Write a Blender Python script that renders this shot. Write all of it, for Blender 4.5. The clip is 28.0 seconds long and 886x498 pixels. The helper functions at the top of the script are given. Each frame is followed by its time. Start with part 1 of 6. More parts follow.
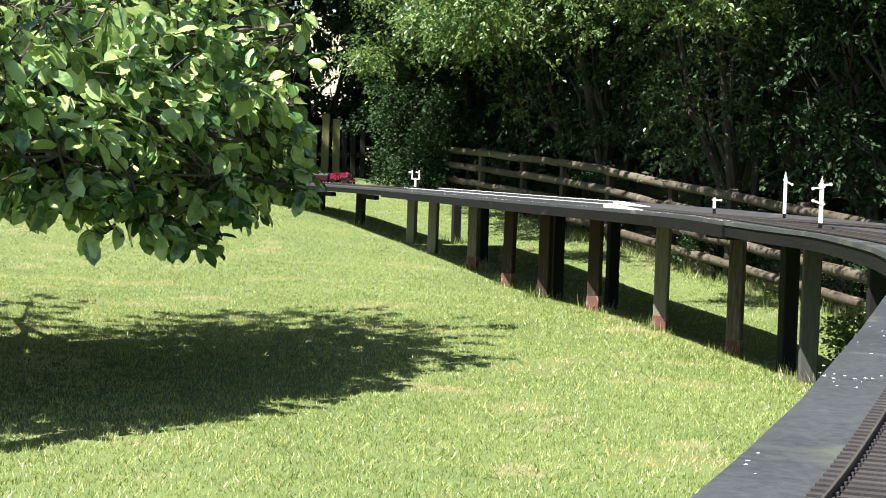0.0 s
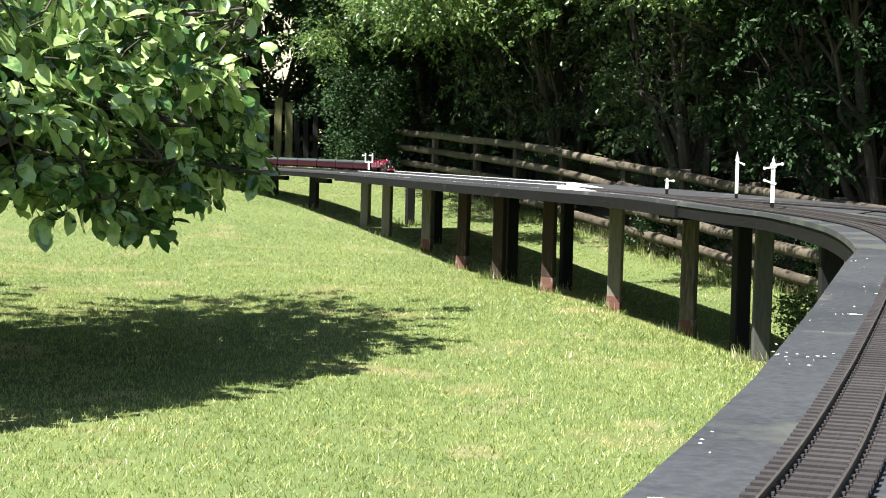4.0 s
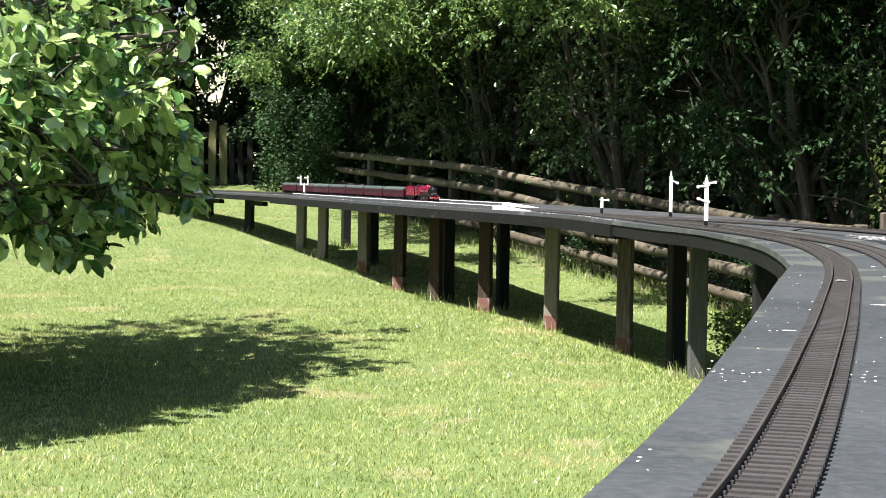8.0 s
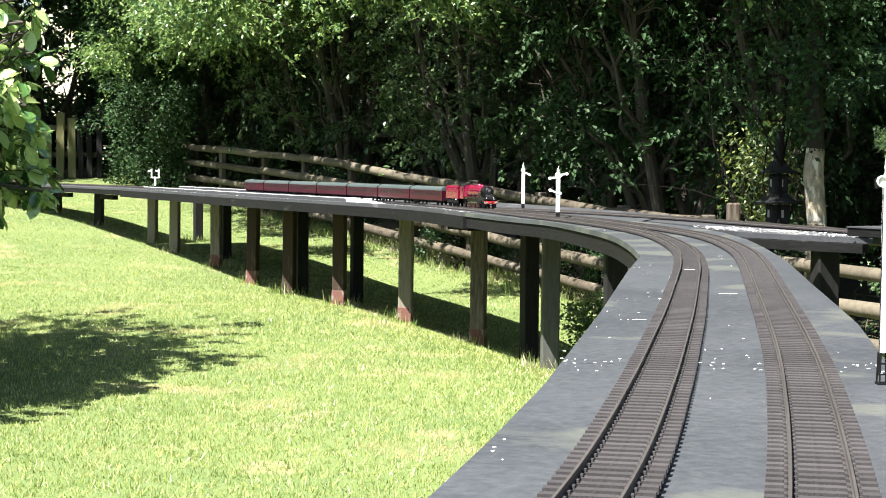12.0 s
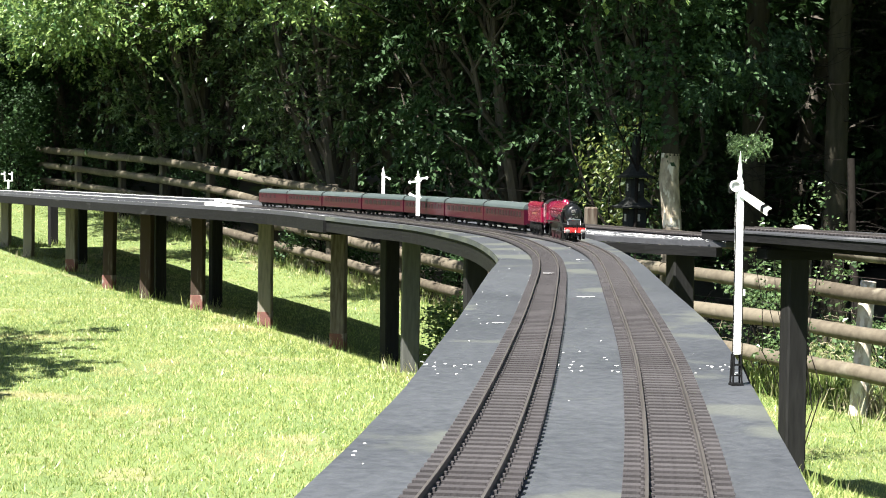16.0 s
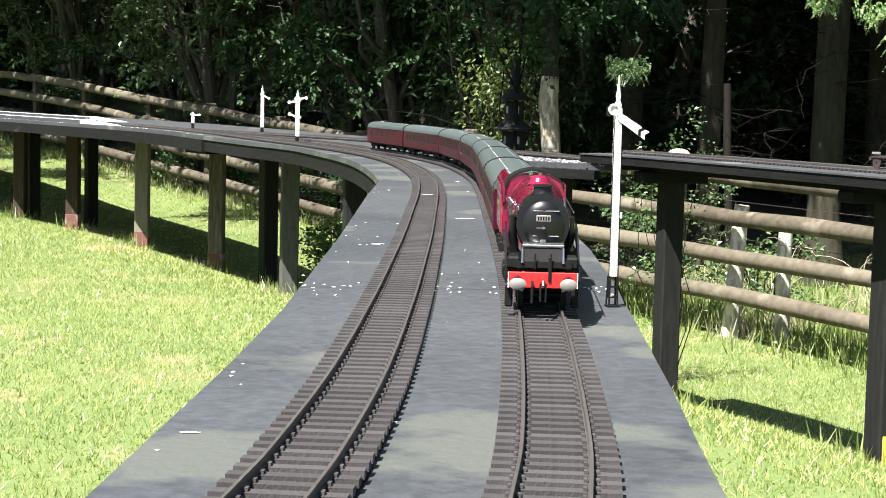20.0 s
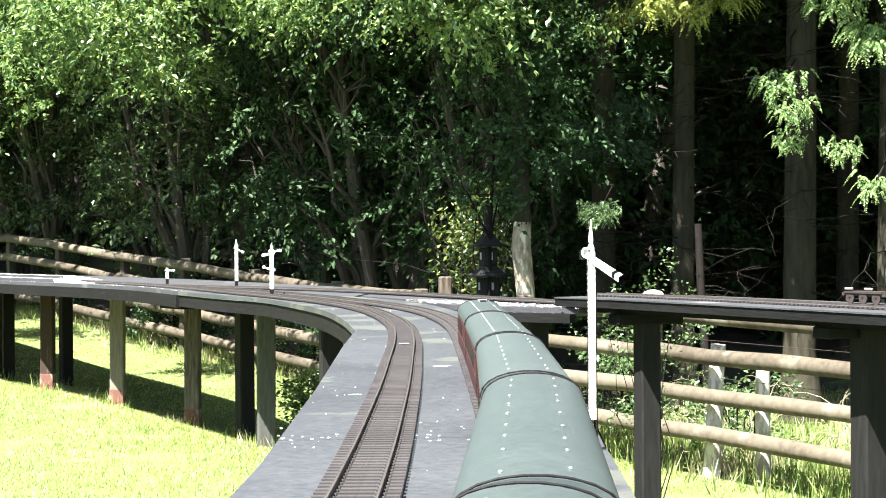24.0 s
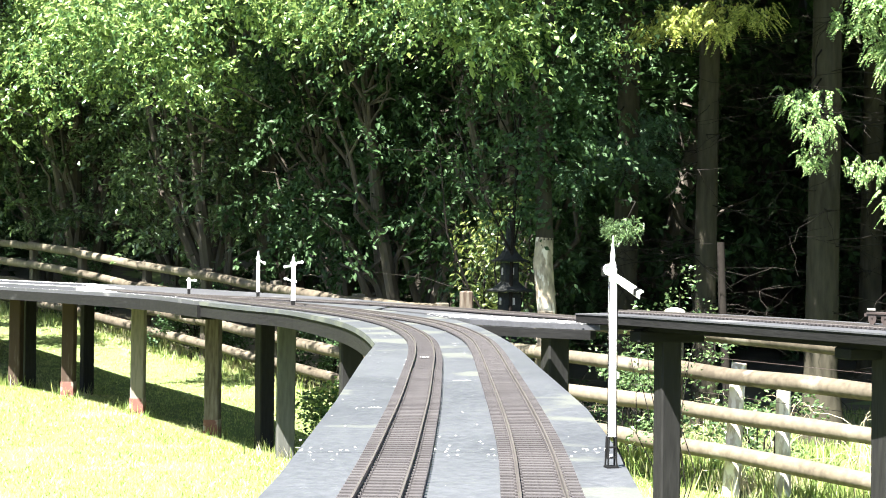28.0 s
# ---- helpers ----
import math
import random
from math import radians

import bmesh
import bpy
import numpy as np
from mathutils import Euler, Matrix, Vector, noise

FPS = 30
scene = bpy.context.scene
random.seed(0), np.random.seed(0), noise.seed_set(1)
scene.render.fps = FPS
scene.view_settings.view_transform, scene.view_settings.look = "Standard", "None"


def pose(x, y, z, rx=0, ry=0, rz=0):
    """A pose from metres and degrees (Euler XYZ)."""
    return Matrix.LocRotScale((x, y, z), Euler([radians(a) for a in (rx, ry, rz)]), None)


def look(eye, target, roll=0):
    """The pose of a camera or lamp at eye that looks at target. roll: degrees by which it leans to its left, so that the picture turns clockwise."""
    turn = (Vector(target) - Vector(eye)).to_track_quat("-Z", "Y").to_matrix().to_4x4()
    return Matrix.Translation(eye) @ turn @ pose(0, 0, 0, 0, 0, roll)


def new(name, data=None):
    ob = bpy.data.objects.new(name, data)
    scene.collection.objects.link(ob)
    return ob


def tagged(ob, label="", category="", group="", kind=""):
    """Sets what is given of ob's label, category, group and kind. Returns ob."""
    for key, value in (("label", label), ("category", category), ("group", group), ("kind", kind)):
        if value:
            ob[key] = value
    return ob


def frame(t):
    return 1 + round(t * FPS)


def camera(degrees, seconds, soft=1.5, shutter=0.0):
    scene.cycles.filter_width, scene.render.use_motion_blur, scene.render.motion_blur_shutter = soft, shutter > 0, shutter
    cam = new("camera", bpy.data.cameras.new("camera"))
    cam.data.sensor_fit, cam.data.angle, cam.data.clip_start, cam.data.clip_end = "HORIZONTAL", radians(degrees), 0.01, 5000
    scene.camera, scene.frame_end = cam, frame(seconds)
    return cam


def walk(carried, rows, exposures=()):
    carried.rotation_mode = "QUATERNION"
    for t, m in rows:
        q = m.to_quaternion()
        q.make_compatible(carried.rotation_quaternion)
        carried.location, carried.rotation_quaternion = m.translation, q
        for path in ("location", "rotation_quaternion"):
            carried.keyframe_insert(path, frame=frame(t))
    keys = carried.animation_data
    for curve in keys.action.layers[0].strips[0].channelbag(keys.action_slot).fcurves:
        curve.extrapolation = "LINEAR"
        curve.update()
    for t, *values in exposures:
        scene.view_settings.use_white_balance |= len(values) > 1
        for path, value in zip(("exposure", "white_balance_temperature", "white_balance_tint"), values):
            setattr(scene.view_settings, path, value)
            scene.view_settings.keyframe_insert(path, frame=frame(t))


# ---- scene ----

# ------------------------------------------------------------------ camera
EYE = Vector((0.0, 0.0, 0.99))
cam = camera(30.25, 28.0, 1.0)
TURNS = [  # seconds, yaw, pitch, lean
    (0, 13.065, -2.840, -1.668), (0.5, 12.769, -2.728, -1.741), (1, 12.616, -2.798, -1.604), (1.5, 12.481, -2.967, -1.395),
    (2, 12.159, -3.032, -1.280), (2.5, 11.891, -3.228, -1.439), (3, 11.697, -3.373, -1.490), (3.5, 11.605, -3.445, -1.285),
    (5.5, 10.598, -3.119, -1.410), (6, 10.226, -3.034, -1.464), (6.5, 9.945, -2.939, -1.373), (7, 9.717, -2.781, -1.479),
    (7.5, 9.496, -2.675, -1.316), (8, 9.180, -2.624, -0.653), (8.5, 8.705, -2.493, -1.008), (9, 7.899, -2.248, -0.842),
    (9.5, 6.883, -1.817, -1.285), (10, 6.127, -1.618, -1.253), (10.5, 5.673, -1.736, -0.916), (11, 5.075, -2.199, -0.666),
    (11.5, 4.496, -2.579, -0.580), (13.5, 2.404, -3.150, -0.408), (14, 1.373, -2.980, -0.663), (14.5, 0.502, -2.829, -0.674),
    (15, -0.166, -2.756, -0.668), (15.5, -0.529, -2.704, -0.691), (16, -0.823, -2.659, -0.613), (16.5, -1.169, -2.510, -0.524),
    (17, -2.535, -2.290, -1.066), (17.5, -3.925, -2.178, -1.073), (18, -4.951, -2.418, -1.072), (18.5, -5.364, -3.301, -0.919),
    (19, -5.260, -4.774, -1.031), (19.5, -5.133, -5.257, -1.240), (20, -4.998, -5.340, -1.294), (20.5, -4.853, -5.277, -1.202),
    (22.5, -4.690, -4.332, -0.961), (23, -6.121, -2.206, 0.459), (23.5, -6.021, -0.734, 0.884), (24, -5.928, -0.171, 0.390),
    (24.5, -5.809, 0.124, 0.225), (25, -5.660, 0.191, 0.271), (25.5, -5.609, 0.096, -0.001), (26, -5.548, 0.007, 0.083),
    (26.5, -5.470, -0.007, -0.233), (27, -5.419, 0.002, -0.408), (27.5, -5.469, 0.117, -0.345), (28, -5.168, 0.325, -0.528),
]
EXPOSURES = [(0, 1.79), (8, 1.89), (9.5, 2.12), (11, 2.31), (14, 2.19), (16, 2.25), (18, 2.49), (19, 2.47), (20, 2.17), (20.5, 2.13), (22.5, 2.17), (24.0, 2.90), (26, 3.15), (28, 3.29)]
walk(cam, [(t, pose(*EYE, 90 + p, r, y)) for t, y, p, r in TURNS], EXPOSURES)

# ------------------------------------------------------------------ light
SUN_TO = Vector((-0.40, -0.45, 1.0)).normalized()
world = bpy.data.worlds.new("sky")
scene.world = world
world.use_nodes = True
wn = world.node_tree
sky = wn.nodes.new("ShaderNodeTexSky")
sky.sky_type, sky.sun_disc = "NISHITA", False
sky.sun_elevation = math.asin(SUN_TO.z)
sky.sun_rotation = math.atan2(SUN_TO.x, SUN_TO.y)
wn.links.new(sky.outputs[0], wn.nodes["Background"].inputs[0])
wn.nodes["Background"].inputs[1].default_value = 0.046
sun = new("sun", bpy.data.lights.new("sun", "SUN"))
sun.data.energy, sun.data.angle, sun.data.color = 5.0, radians(0.53), (1.0, 0.96, 0.915)
sun.matrix_world = look(SUN_TO * 30, (0, 0, 0))


# ------------------------------------------------------------------ materials
def material(name, a, b=None, rough=0.7, scale=8.0, metal=0.0, bump=0.0, fine=60.0, spots=None, spot_at=0.62, island=0.0, per_object=0.0,
             stretch=(1, 1, 1), leaf=0.0, coat=0.0, spec=0.5):
    """A surface that wanders between colours a and b at two scales; spots: a third colour in patches."""
    m = bpy.data.materials.new(name)
    m.use_nodes = True
    t = m.node_tree
    bsdf = t.nodes["Principled BSDF"]
    b = b or tuple(c * 0.7 for c in a)
    co = t.nodes.new("ShaderNodeTexCoord")
    mp = t.nodes.new("ShaderNodeMapping")
    mp.inputs["Scale"].default_value = stretch
    t.links.new(co.outputs["Object"], mp.inputs[0])
    n1, n2 = (t.nodes.new("ShaderNodeTexNoise") for _ in range(2))
    for n, s, d in ((n1, scale, 4.0), (n2, fine, 3.0)):
        n.inputs["Scale"].default_value, n.inputs["Detail"].default_value = s, d
        t.links.new(mp.outputs[0], n.inputs["Vector"])
    add = t.nodes.new("ShaderNodeMath")
    add.operation = "MULTIPLY_ADD"
    add.inputs[1].default_value = 0.55
    t.links.new(n2.outputs[0], add.inputs[0])
    half = t.nodes.new("ShaderNodeMath")
    half.operation = "MULTIPLY"
    half.inputs[1].default_value = 0.45
    t.links.new(n1.outputs[0], half.inputs[0])
    t.links.new(half.outputs[0], add.inputs[2])
    value = add.outputs[0]
    for amount, node_name, socket in ((island, "ShaderNodeNewGeometry", "Random Per Island"), (per_object, "ShaderNodeObjectInfo", "Random")):
        if amount:
            r = t.nodes.new(node_name)
            k = t.nodes.new("ShaderNodeMath")
            k.operation = "MULTIPLY_ADD"
            k.inputs[1].default_value = amount
            t.links.new(r.outputs[socket], k.inputs[0])
            s = t.nodes.new("ShaderNodeMath")
            s.operation = "SUBTRACT"
            s.inputs[1].default_value = amount / 2
            t.links.new(value, s.inputs[0])
            t.links.new(s.outputs[0], k.inputs[2])
            value = k.outputs[0]
    ramp = t.nodes.new("ShaderNodeValToRGB")
    ramp.color_ramp.elements[0].position, ramp.color_ramp.elements[1].position = 0.32, 0.68
    ramp.color_ramp.elements[0].color, ramp.color_ramp.elements[1].color = (*b, 1), (*a, 1)
    t.links.new(value, ramp.inputs[0])
    colour = ramp.outputs[0]
    if spots:
        n3 = t.nodes.new("ShaderNodeTexNoise")
        n3.inputs["Scale"].default_value, n3.inputs["Detail"].default_value = scale * 1.7, 6
        t.links.new(mp.outputs[0], n3.inputs["Vector"])
        edge = t.nodes.new("ShaderNodeMapRange")
        edge.inputs[1].default_value, edge.inputs[2].default_value = spot_at, spot_at + 0.06
        t.links.new(n3.outputs[0], edge.inputs[0])
        mix = t.nodes.new("ShaderNodeMix")
        mix.data_type = "RGBA"
        t.links.new(edge.outputs[0], mix.inputs[0])
        t.links.new(colour, mix.inputs[6])
        mix.inputs[7].default_value = (*spots, 1)
        colour = mix.outputs[2]
    t.links.new(colour, bsdf.inputs["Base Color"])
    bsdf.inputs["Roughness"].default_value, bsdf.inputs["Metallic"].default_value = rough, metal
    bsdf.inputs["Coat Weight"].default_value, bsdf.inputs["Specular IOR Level"].default_value = coat, spec
    if bump:
        bp = t.nodes.new("ShaderNodeBump")
        bp.inputs["Strength"].default_value, bp.inputs["Distance"].default_value = min(1, bump), 0.004 * max(1, bump)
        t.links.new(value, bp.inputs["Height"])
        t.links.new(bp.outputs[0], bsdf.inputs["Normal"])
    if leaf:
        tr = t.nodes.new("ShaderNodeBsdfTranslucent")
        bright = t.nodes.new("ShaderNodeHueSaturation")
        bright.inputs["Value"].default_value, bright.inputs["Hue"].default_value = 1.6, 0.485
        t.links.new(colour, bright.inputs["Color"])
        t.links.new(bright.outputs[0], tr.inputs[0])
        ms = t.nodes.new("ShaderNodeMixShader")
        ms.inputs[0].default_value = leaf
        t.links.new(bsdf.outputs[0], ms.inputs[1])
        t.links.new(tr.outputs[0], ms.inputs[2])
        t.links.new(ms.outputs[0], t.nodes["Material Output"].inputs[0])
    return m


LAWN = material("lawn_soil_and_grass", (0.1116, 0.144, 0.0396), (0.0612, 0.0972, 0.023), 0.95, 0.9, bump=0.8, fine=60, spots=(0.144, 0.144, 0.0612), spot_at=0.6)
BLADE = material("grass_blades", (0.372, 0.400, 0.150), (0.112, 0.182, 0.038), 0.40, 0.7, fine=5, island=0.75, leaf=0.3, spots=(0.392, 0.365, 0.165), spot_at=0.585)
WILD = material("long_grass", (0.2448, 0.288, 0.0936), (0.0936, 0.1512, 0.0324), 0.5, 1.5, fine=20, island=0.7, leaf=0.35, spots=(0.3312, 0.3024, 0.1872), spot_at=0.56)
# LEAF_SUN, LEAF_DARK: the hedge leaf with sunlight or shade put into its colour
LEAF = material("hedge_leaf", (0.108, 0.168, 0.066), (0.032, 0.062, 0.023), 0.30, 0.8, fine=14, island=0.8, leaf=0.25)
LEAF_SUN = material("leaf_sun_in_colour", (0.178, 0.260, 0.078), (0.042, 0.094, 0.027), 0.36, 0.8, fine=14, island=0.9, leaf=0.35)
# conifer spray in a lighter tone, the sun on it put into the colour
SPRAY = material("spray_sun_in_colour", (0.230, 0.330, 0.120), (0.075, 0.145, 0.048), 0.45, 1.5, fine=25, island=0.7, leaf=0.3)
LEAF_DARK = material("leaf_shade_in_colour", (0.038, 0.080, 0.027), (0.016, 0.039, 0.012), 0.6, 0.8, fine=14, island=0.5, leaf=0.2, spec=0.25)
LEAF_YELLOW = material("yellow_shrub_leaf", (0.150, 0.190, 0.048), (0.035, 0.062, 0.016), 0.45, 1.2, fine=14, island=0.9, leaf=0.35)
LEAF_PLUM = material("plum_leaf", (0.36, 0.49, 0.18), (0.050, 0.120, 0.032), 0.16, 2.0, fine=40, island=0.8, leaf=0.18, coat=0.6)
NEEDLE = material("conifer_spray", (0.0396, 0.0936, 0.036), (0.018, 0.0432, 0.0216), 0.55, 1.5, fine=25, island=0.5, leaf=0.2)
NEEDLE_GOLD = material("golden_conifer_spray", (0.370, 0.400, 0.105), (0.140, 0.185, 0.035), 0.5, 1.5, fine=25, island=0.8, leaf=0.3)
BARK = material("grey_bark", (0.0756, 0.0648, 0.0475), (0.0274, 0.023, 0.0173), 0.9, 3, bump=1.5, fine=26, stretch=(1, 1, 0.25))
STRAW = material("dry_stalk", (0.40, 0.35, 0.23), (0.18, 0.15, 0.09), 0.8, 6, fine=60, island=0.6)
STAKE = material("pale_stake", (0.50, 0.46, 0.38), (0.20, 0.17, 0.13), 0.85, 14, bump=2.0, fine=40, stretch=(1, 1, 0.4), spots=(0.58, 0.55, 0.48), spot_at=0.5)
# pale bark that holds the sunlight of the lower trunk in its colour
FLAKE = material("flaking_bark_sun_in_colour", (0.40, 0.34, 0.24), (0.075, 0.058, 0.040), 0.9, 12, bump=2.0, fine=40, stretch=(1, 1, 0.4), spots=(0.56, 0.51, 0.41), spot_at=0.52)
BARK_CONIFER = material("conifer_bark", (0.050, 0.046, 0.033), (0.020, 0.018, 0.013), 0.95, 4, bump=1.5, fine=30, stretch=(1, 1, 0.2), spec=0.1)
# near black, with the shade on the dead branches in the colour
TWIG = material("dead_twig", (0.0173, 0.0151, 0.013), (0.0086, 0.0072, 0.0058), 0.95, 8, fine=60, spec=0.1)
FELT = material("grey_deck_felt", (0.0562, 0.0605, 0.0662), (0.0245, 0.0274, 0.0317), 0.5, 2.6, bump=0.6, fine=90, spots=(0.069, 0.074, 0.066), spot_at=0.565)
FELT_OLD = material("worn_deck_felt", (0.0446, 0.0461, 0.0504), (0.0202, 0.0216, 0.0245), 0.65, 3.2, bump=0.5, fine=75, spots=(0.0936, 0.0936, 0.0936), spot_at=0.62)
EDGE = material("black_stained_edge_timber", (0.0094, 0.0094, 0.0094), (0.0043, 0.0043, 0.0043), 0.75, 4, bump=0.8, fine=40, stretch=(0.4, 0.4, 2), spots=(0.0216, 0.0216, 0.0209), spot_at=0.66, spec=0.12)
POST = material("weathered_post_timber", (0.175, 0.158, 0.126), (0.040, 0.027, 0.019), 0.85, 4, bump=1.2, fine=42, stretch=(1.6, 1.6, 0.22), per_object=0.5, spec=0.2)
POST_BLACK = material("black_stained_post", (0.0158, 0.0158, 0.0151), (0.0065, 0.0065, 0.0065), 0.75, 4, bump=0.8, fine=42, stretch=(1.6, 1.6, 0.25), spots=(0.0288, 0.0288, 0.0266), spec=0.15)
POST_GREY = material("grey_green_stained_post", (0.072, 0.0756, 0.0648), (0.0288, 0.0302, 0.0274), 0.8, 4, bump=1.0, fine=42, stretch=(1.6, 1.6, 0.25))
POST_RED = material("red_oxide_post_foot", (0.1584, 0.0612, 0.0468), (0.108, 0.0468, 0.036), 0.85, 9, bump=1.0, fine=60, spots=(0.216, 0.1872, 0.1584), spot_at=0.52)
FENCE = material("weathered_fence_rail", (0.116, 0.100, 0.072), (0.050, 0.041, 0.029), 0.85, 2.5, bump=1.2, fine=24, spots=(0.145, 0.130, 0.098), spot_at=0.6, per_object=0.3, spec=0.2)
FENCE_POST = material("grey_fence_post", (0.108, 0.0972, 0.0756), (0.0504, 0.0432, 0.0324), 0.88, 3, bump=1.2, fine=30, stretch=(1.5, 1.5, 0.3), per_object=0.4, spec=0.2)
SLEEPER = material("dark_brown_sleeper", (0.0490, 0.0450, 0.0450), (0.0350, 0.0318, 0.0318), 0.65, 30, bump=0.4, fine=300, per_object=0.5, stretch=(0.5, 2, 1), spec=0.3)
RAIL = material("brown_weathered_rail", (0.084, 0.076, 0.070), (0.050, 0.044, 0.040), 0.45, 6, metal=0.25, fine=90)
BED = material("dark_track_bed", (0.0090, 0.0082, 0.0080), (0.0050, 0.0047, 0.0047), 0.9, 20, fine=200, spec=0.05)
WHITE = material("white_paint", (0.82, 0.82, 0.80), (0.70, 0.70, 0.67), 0.45, 12, bump=0.2, fine=90)
BLACK = material("black_enamel", (0.0058, 0.0058, 0.0065), (0.0036, 0.0036, 0.0043), 0.32, 20, fine=200, spec=0.35)
BLACK_MATT = material("matt_black", (0.0072, 0.0071, 0.0071), (0.0036, 0.0036, 0.0036), 0.65, 20, fine=200, spec=0.15)
CRIMSON = material("crimson_engine_enamel", (0.1512, 0.0036, 0.0259), (0.1224, 0.0029, 0.0209), 0.22, 12, fine=120, coat=0.5)
MAROON = material("maroon_coach_paint", (0.038, 0.0022, 0.0100), (0.024, 0.0018, 0.0072), 0.40, 9, fine=120, per_object=0.25, coat=0.05, spec=0.2)
SCARLET = material("red_buffer_beam", (0.504, 0.018, 0.018), (0.432, 0.0144, 0.0144), 0.35, 20, fine=150)
ROOF = material("grey_green_roof", (0.0505, 0.0640, 0.0625), (0.0350, 0.0465, 0.0452), 0.45, 14, bump=0.15, fine=130, per_object=0.3)
STEEL = material("bright_steel", (0.396, 0.396, 0.3888), (0.288, 0.288, 0.288), 0.25, 20, metal=1.0, fine=160)
BUFFER = material("pale_buffer_head", (0.216, 0.2016, 0.1836), (0.1584, 0.1476, 0.1368), 0.45, 30, metal=0.2, fine=200)
GOLD = material("faded_straw_paint", (0.12, 0.08, 0.035), (0.08, 0.055, 0.025), 0.5, 20, fine=200)
PANE = material("dark_window_glass", (0.013, 0.009, 0.009), (0.006, 0.005, 0.005), 0.5, 20, fine=100, spec=0.25)
STONE = material("dark_weathered_stone", (0.0252, 0.0266, 0.0252), (0.0108, 0.0122, 0.0115), 0.9, 6, bump=1.0, fine=50, spec=0.15)
PALE = material("pale_stone", (0.4176, 0.396, 0.36), (0.3168, 0.2952, 0.2664), 0.85, 5, bump=0.8, fine=40)
RUST = material("rusty_steel", (0.045, 0.032, 0.028), (0.022, 0.017, 0.015), 0.8, 12, metal=0.3, fine=100)
YELLOW = material("yellow_tape", (0.5184, 0.432, 0.072), (0.432, 0.36, 0.072), 0.6, 12, fine=90)
FIELD = material("dry_pale_field", (0.3312, 0.3096, 0.216), (0.2304, 0.216, 0.1368), 0.9, 0.9, fine=6)
CHIP = material("white_droppings", (0.80, 0.80, 0.78), (0.66, 0.66, 0.62), 0.8, 30, fine=120)
GREENISH = material("mossy_timber", (0.1728, 0.1656, 0.0792), (0.0864, 0.0864, 0.0396), 0.9, 4, bump=1, fine=30, stretch=(1.5, 1.5, 0.3), spec=0.2)
SOIL = material("leaf_litter", (0.072, 0.0612, 0.036), (0.0324, 0.0288, 0.018), 0.95, 2, bump=1.0, fine=30)


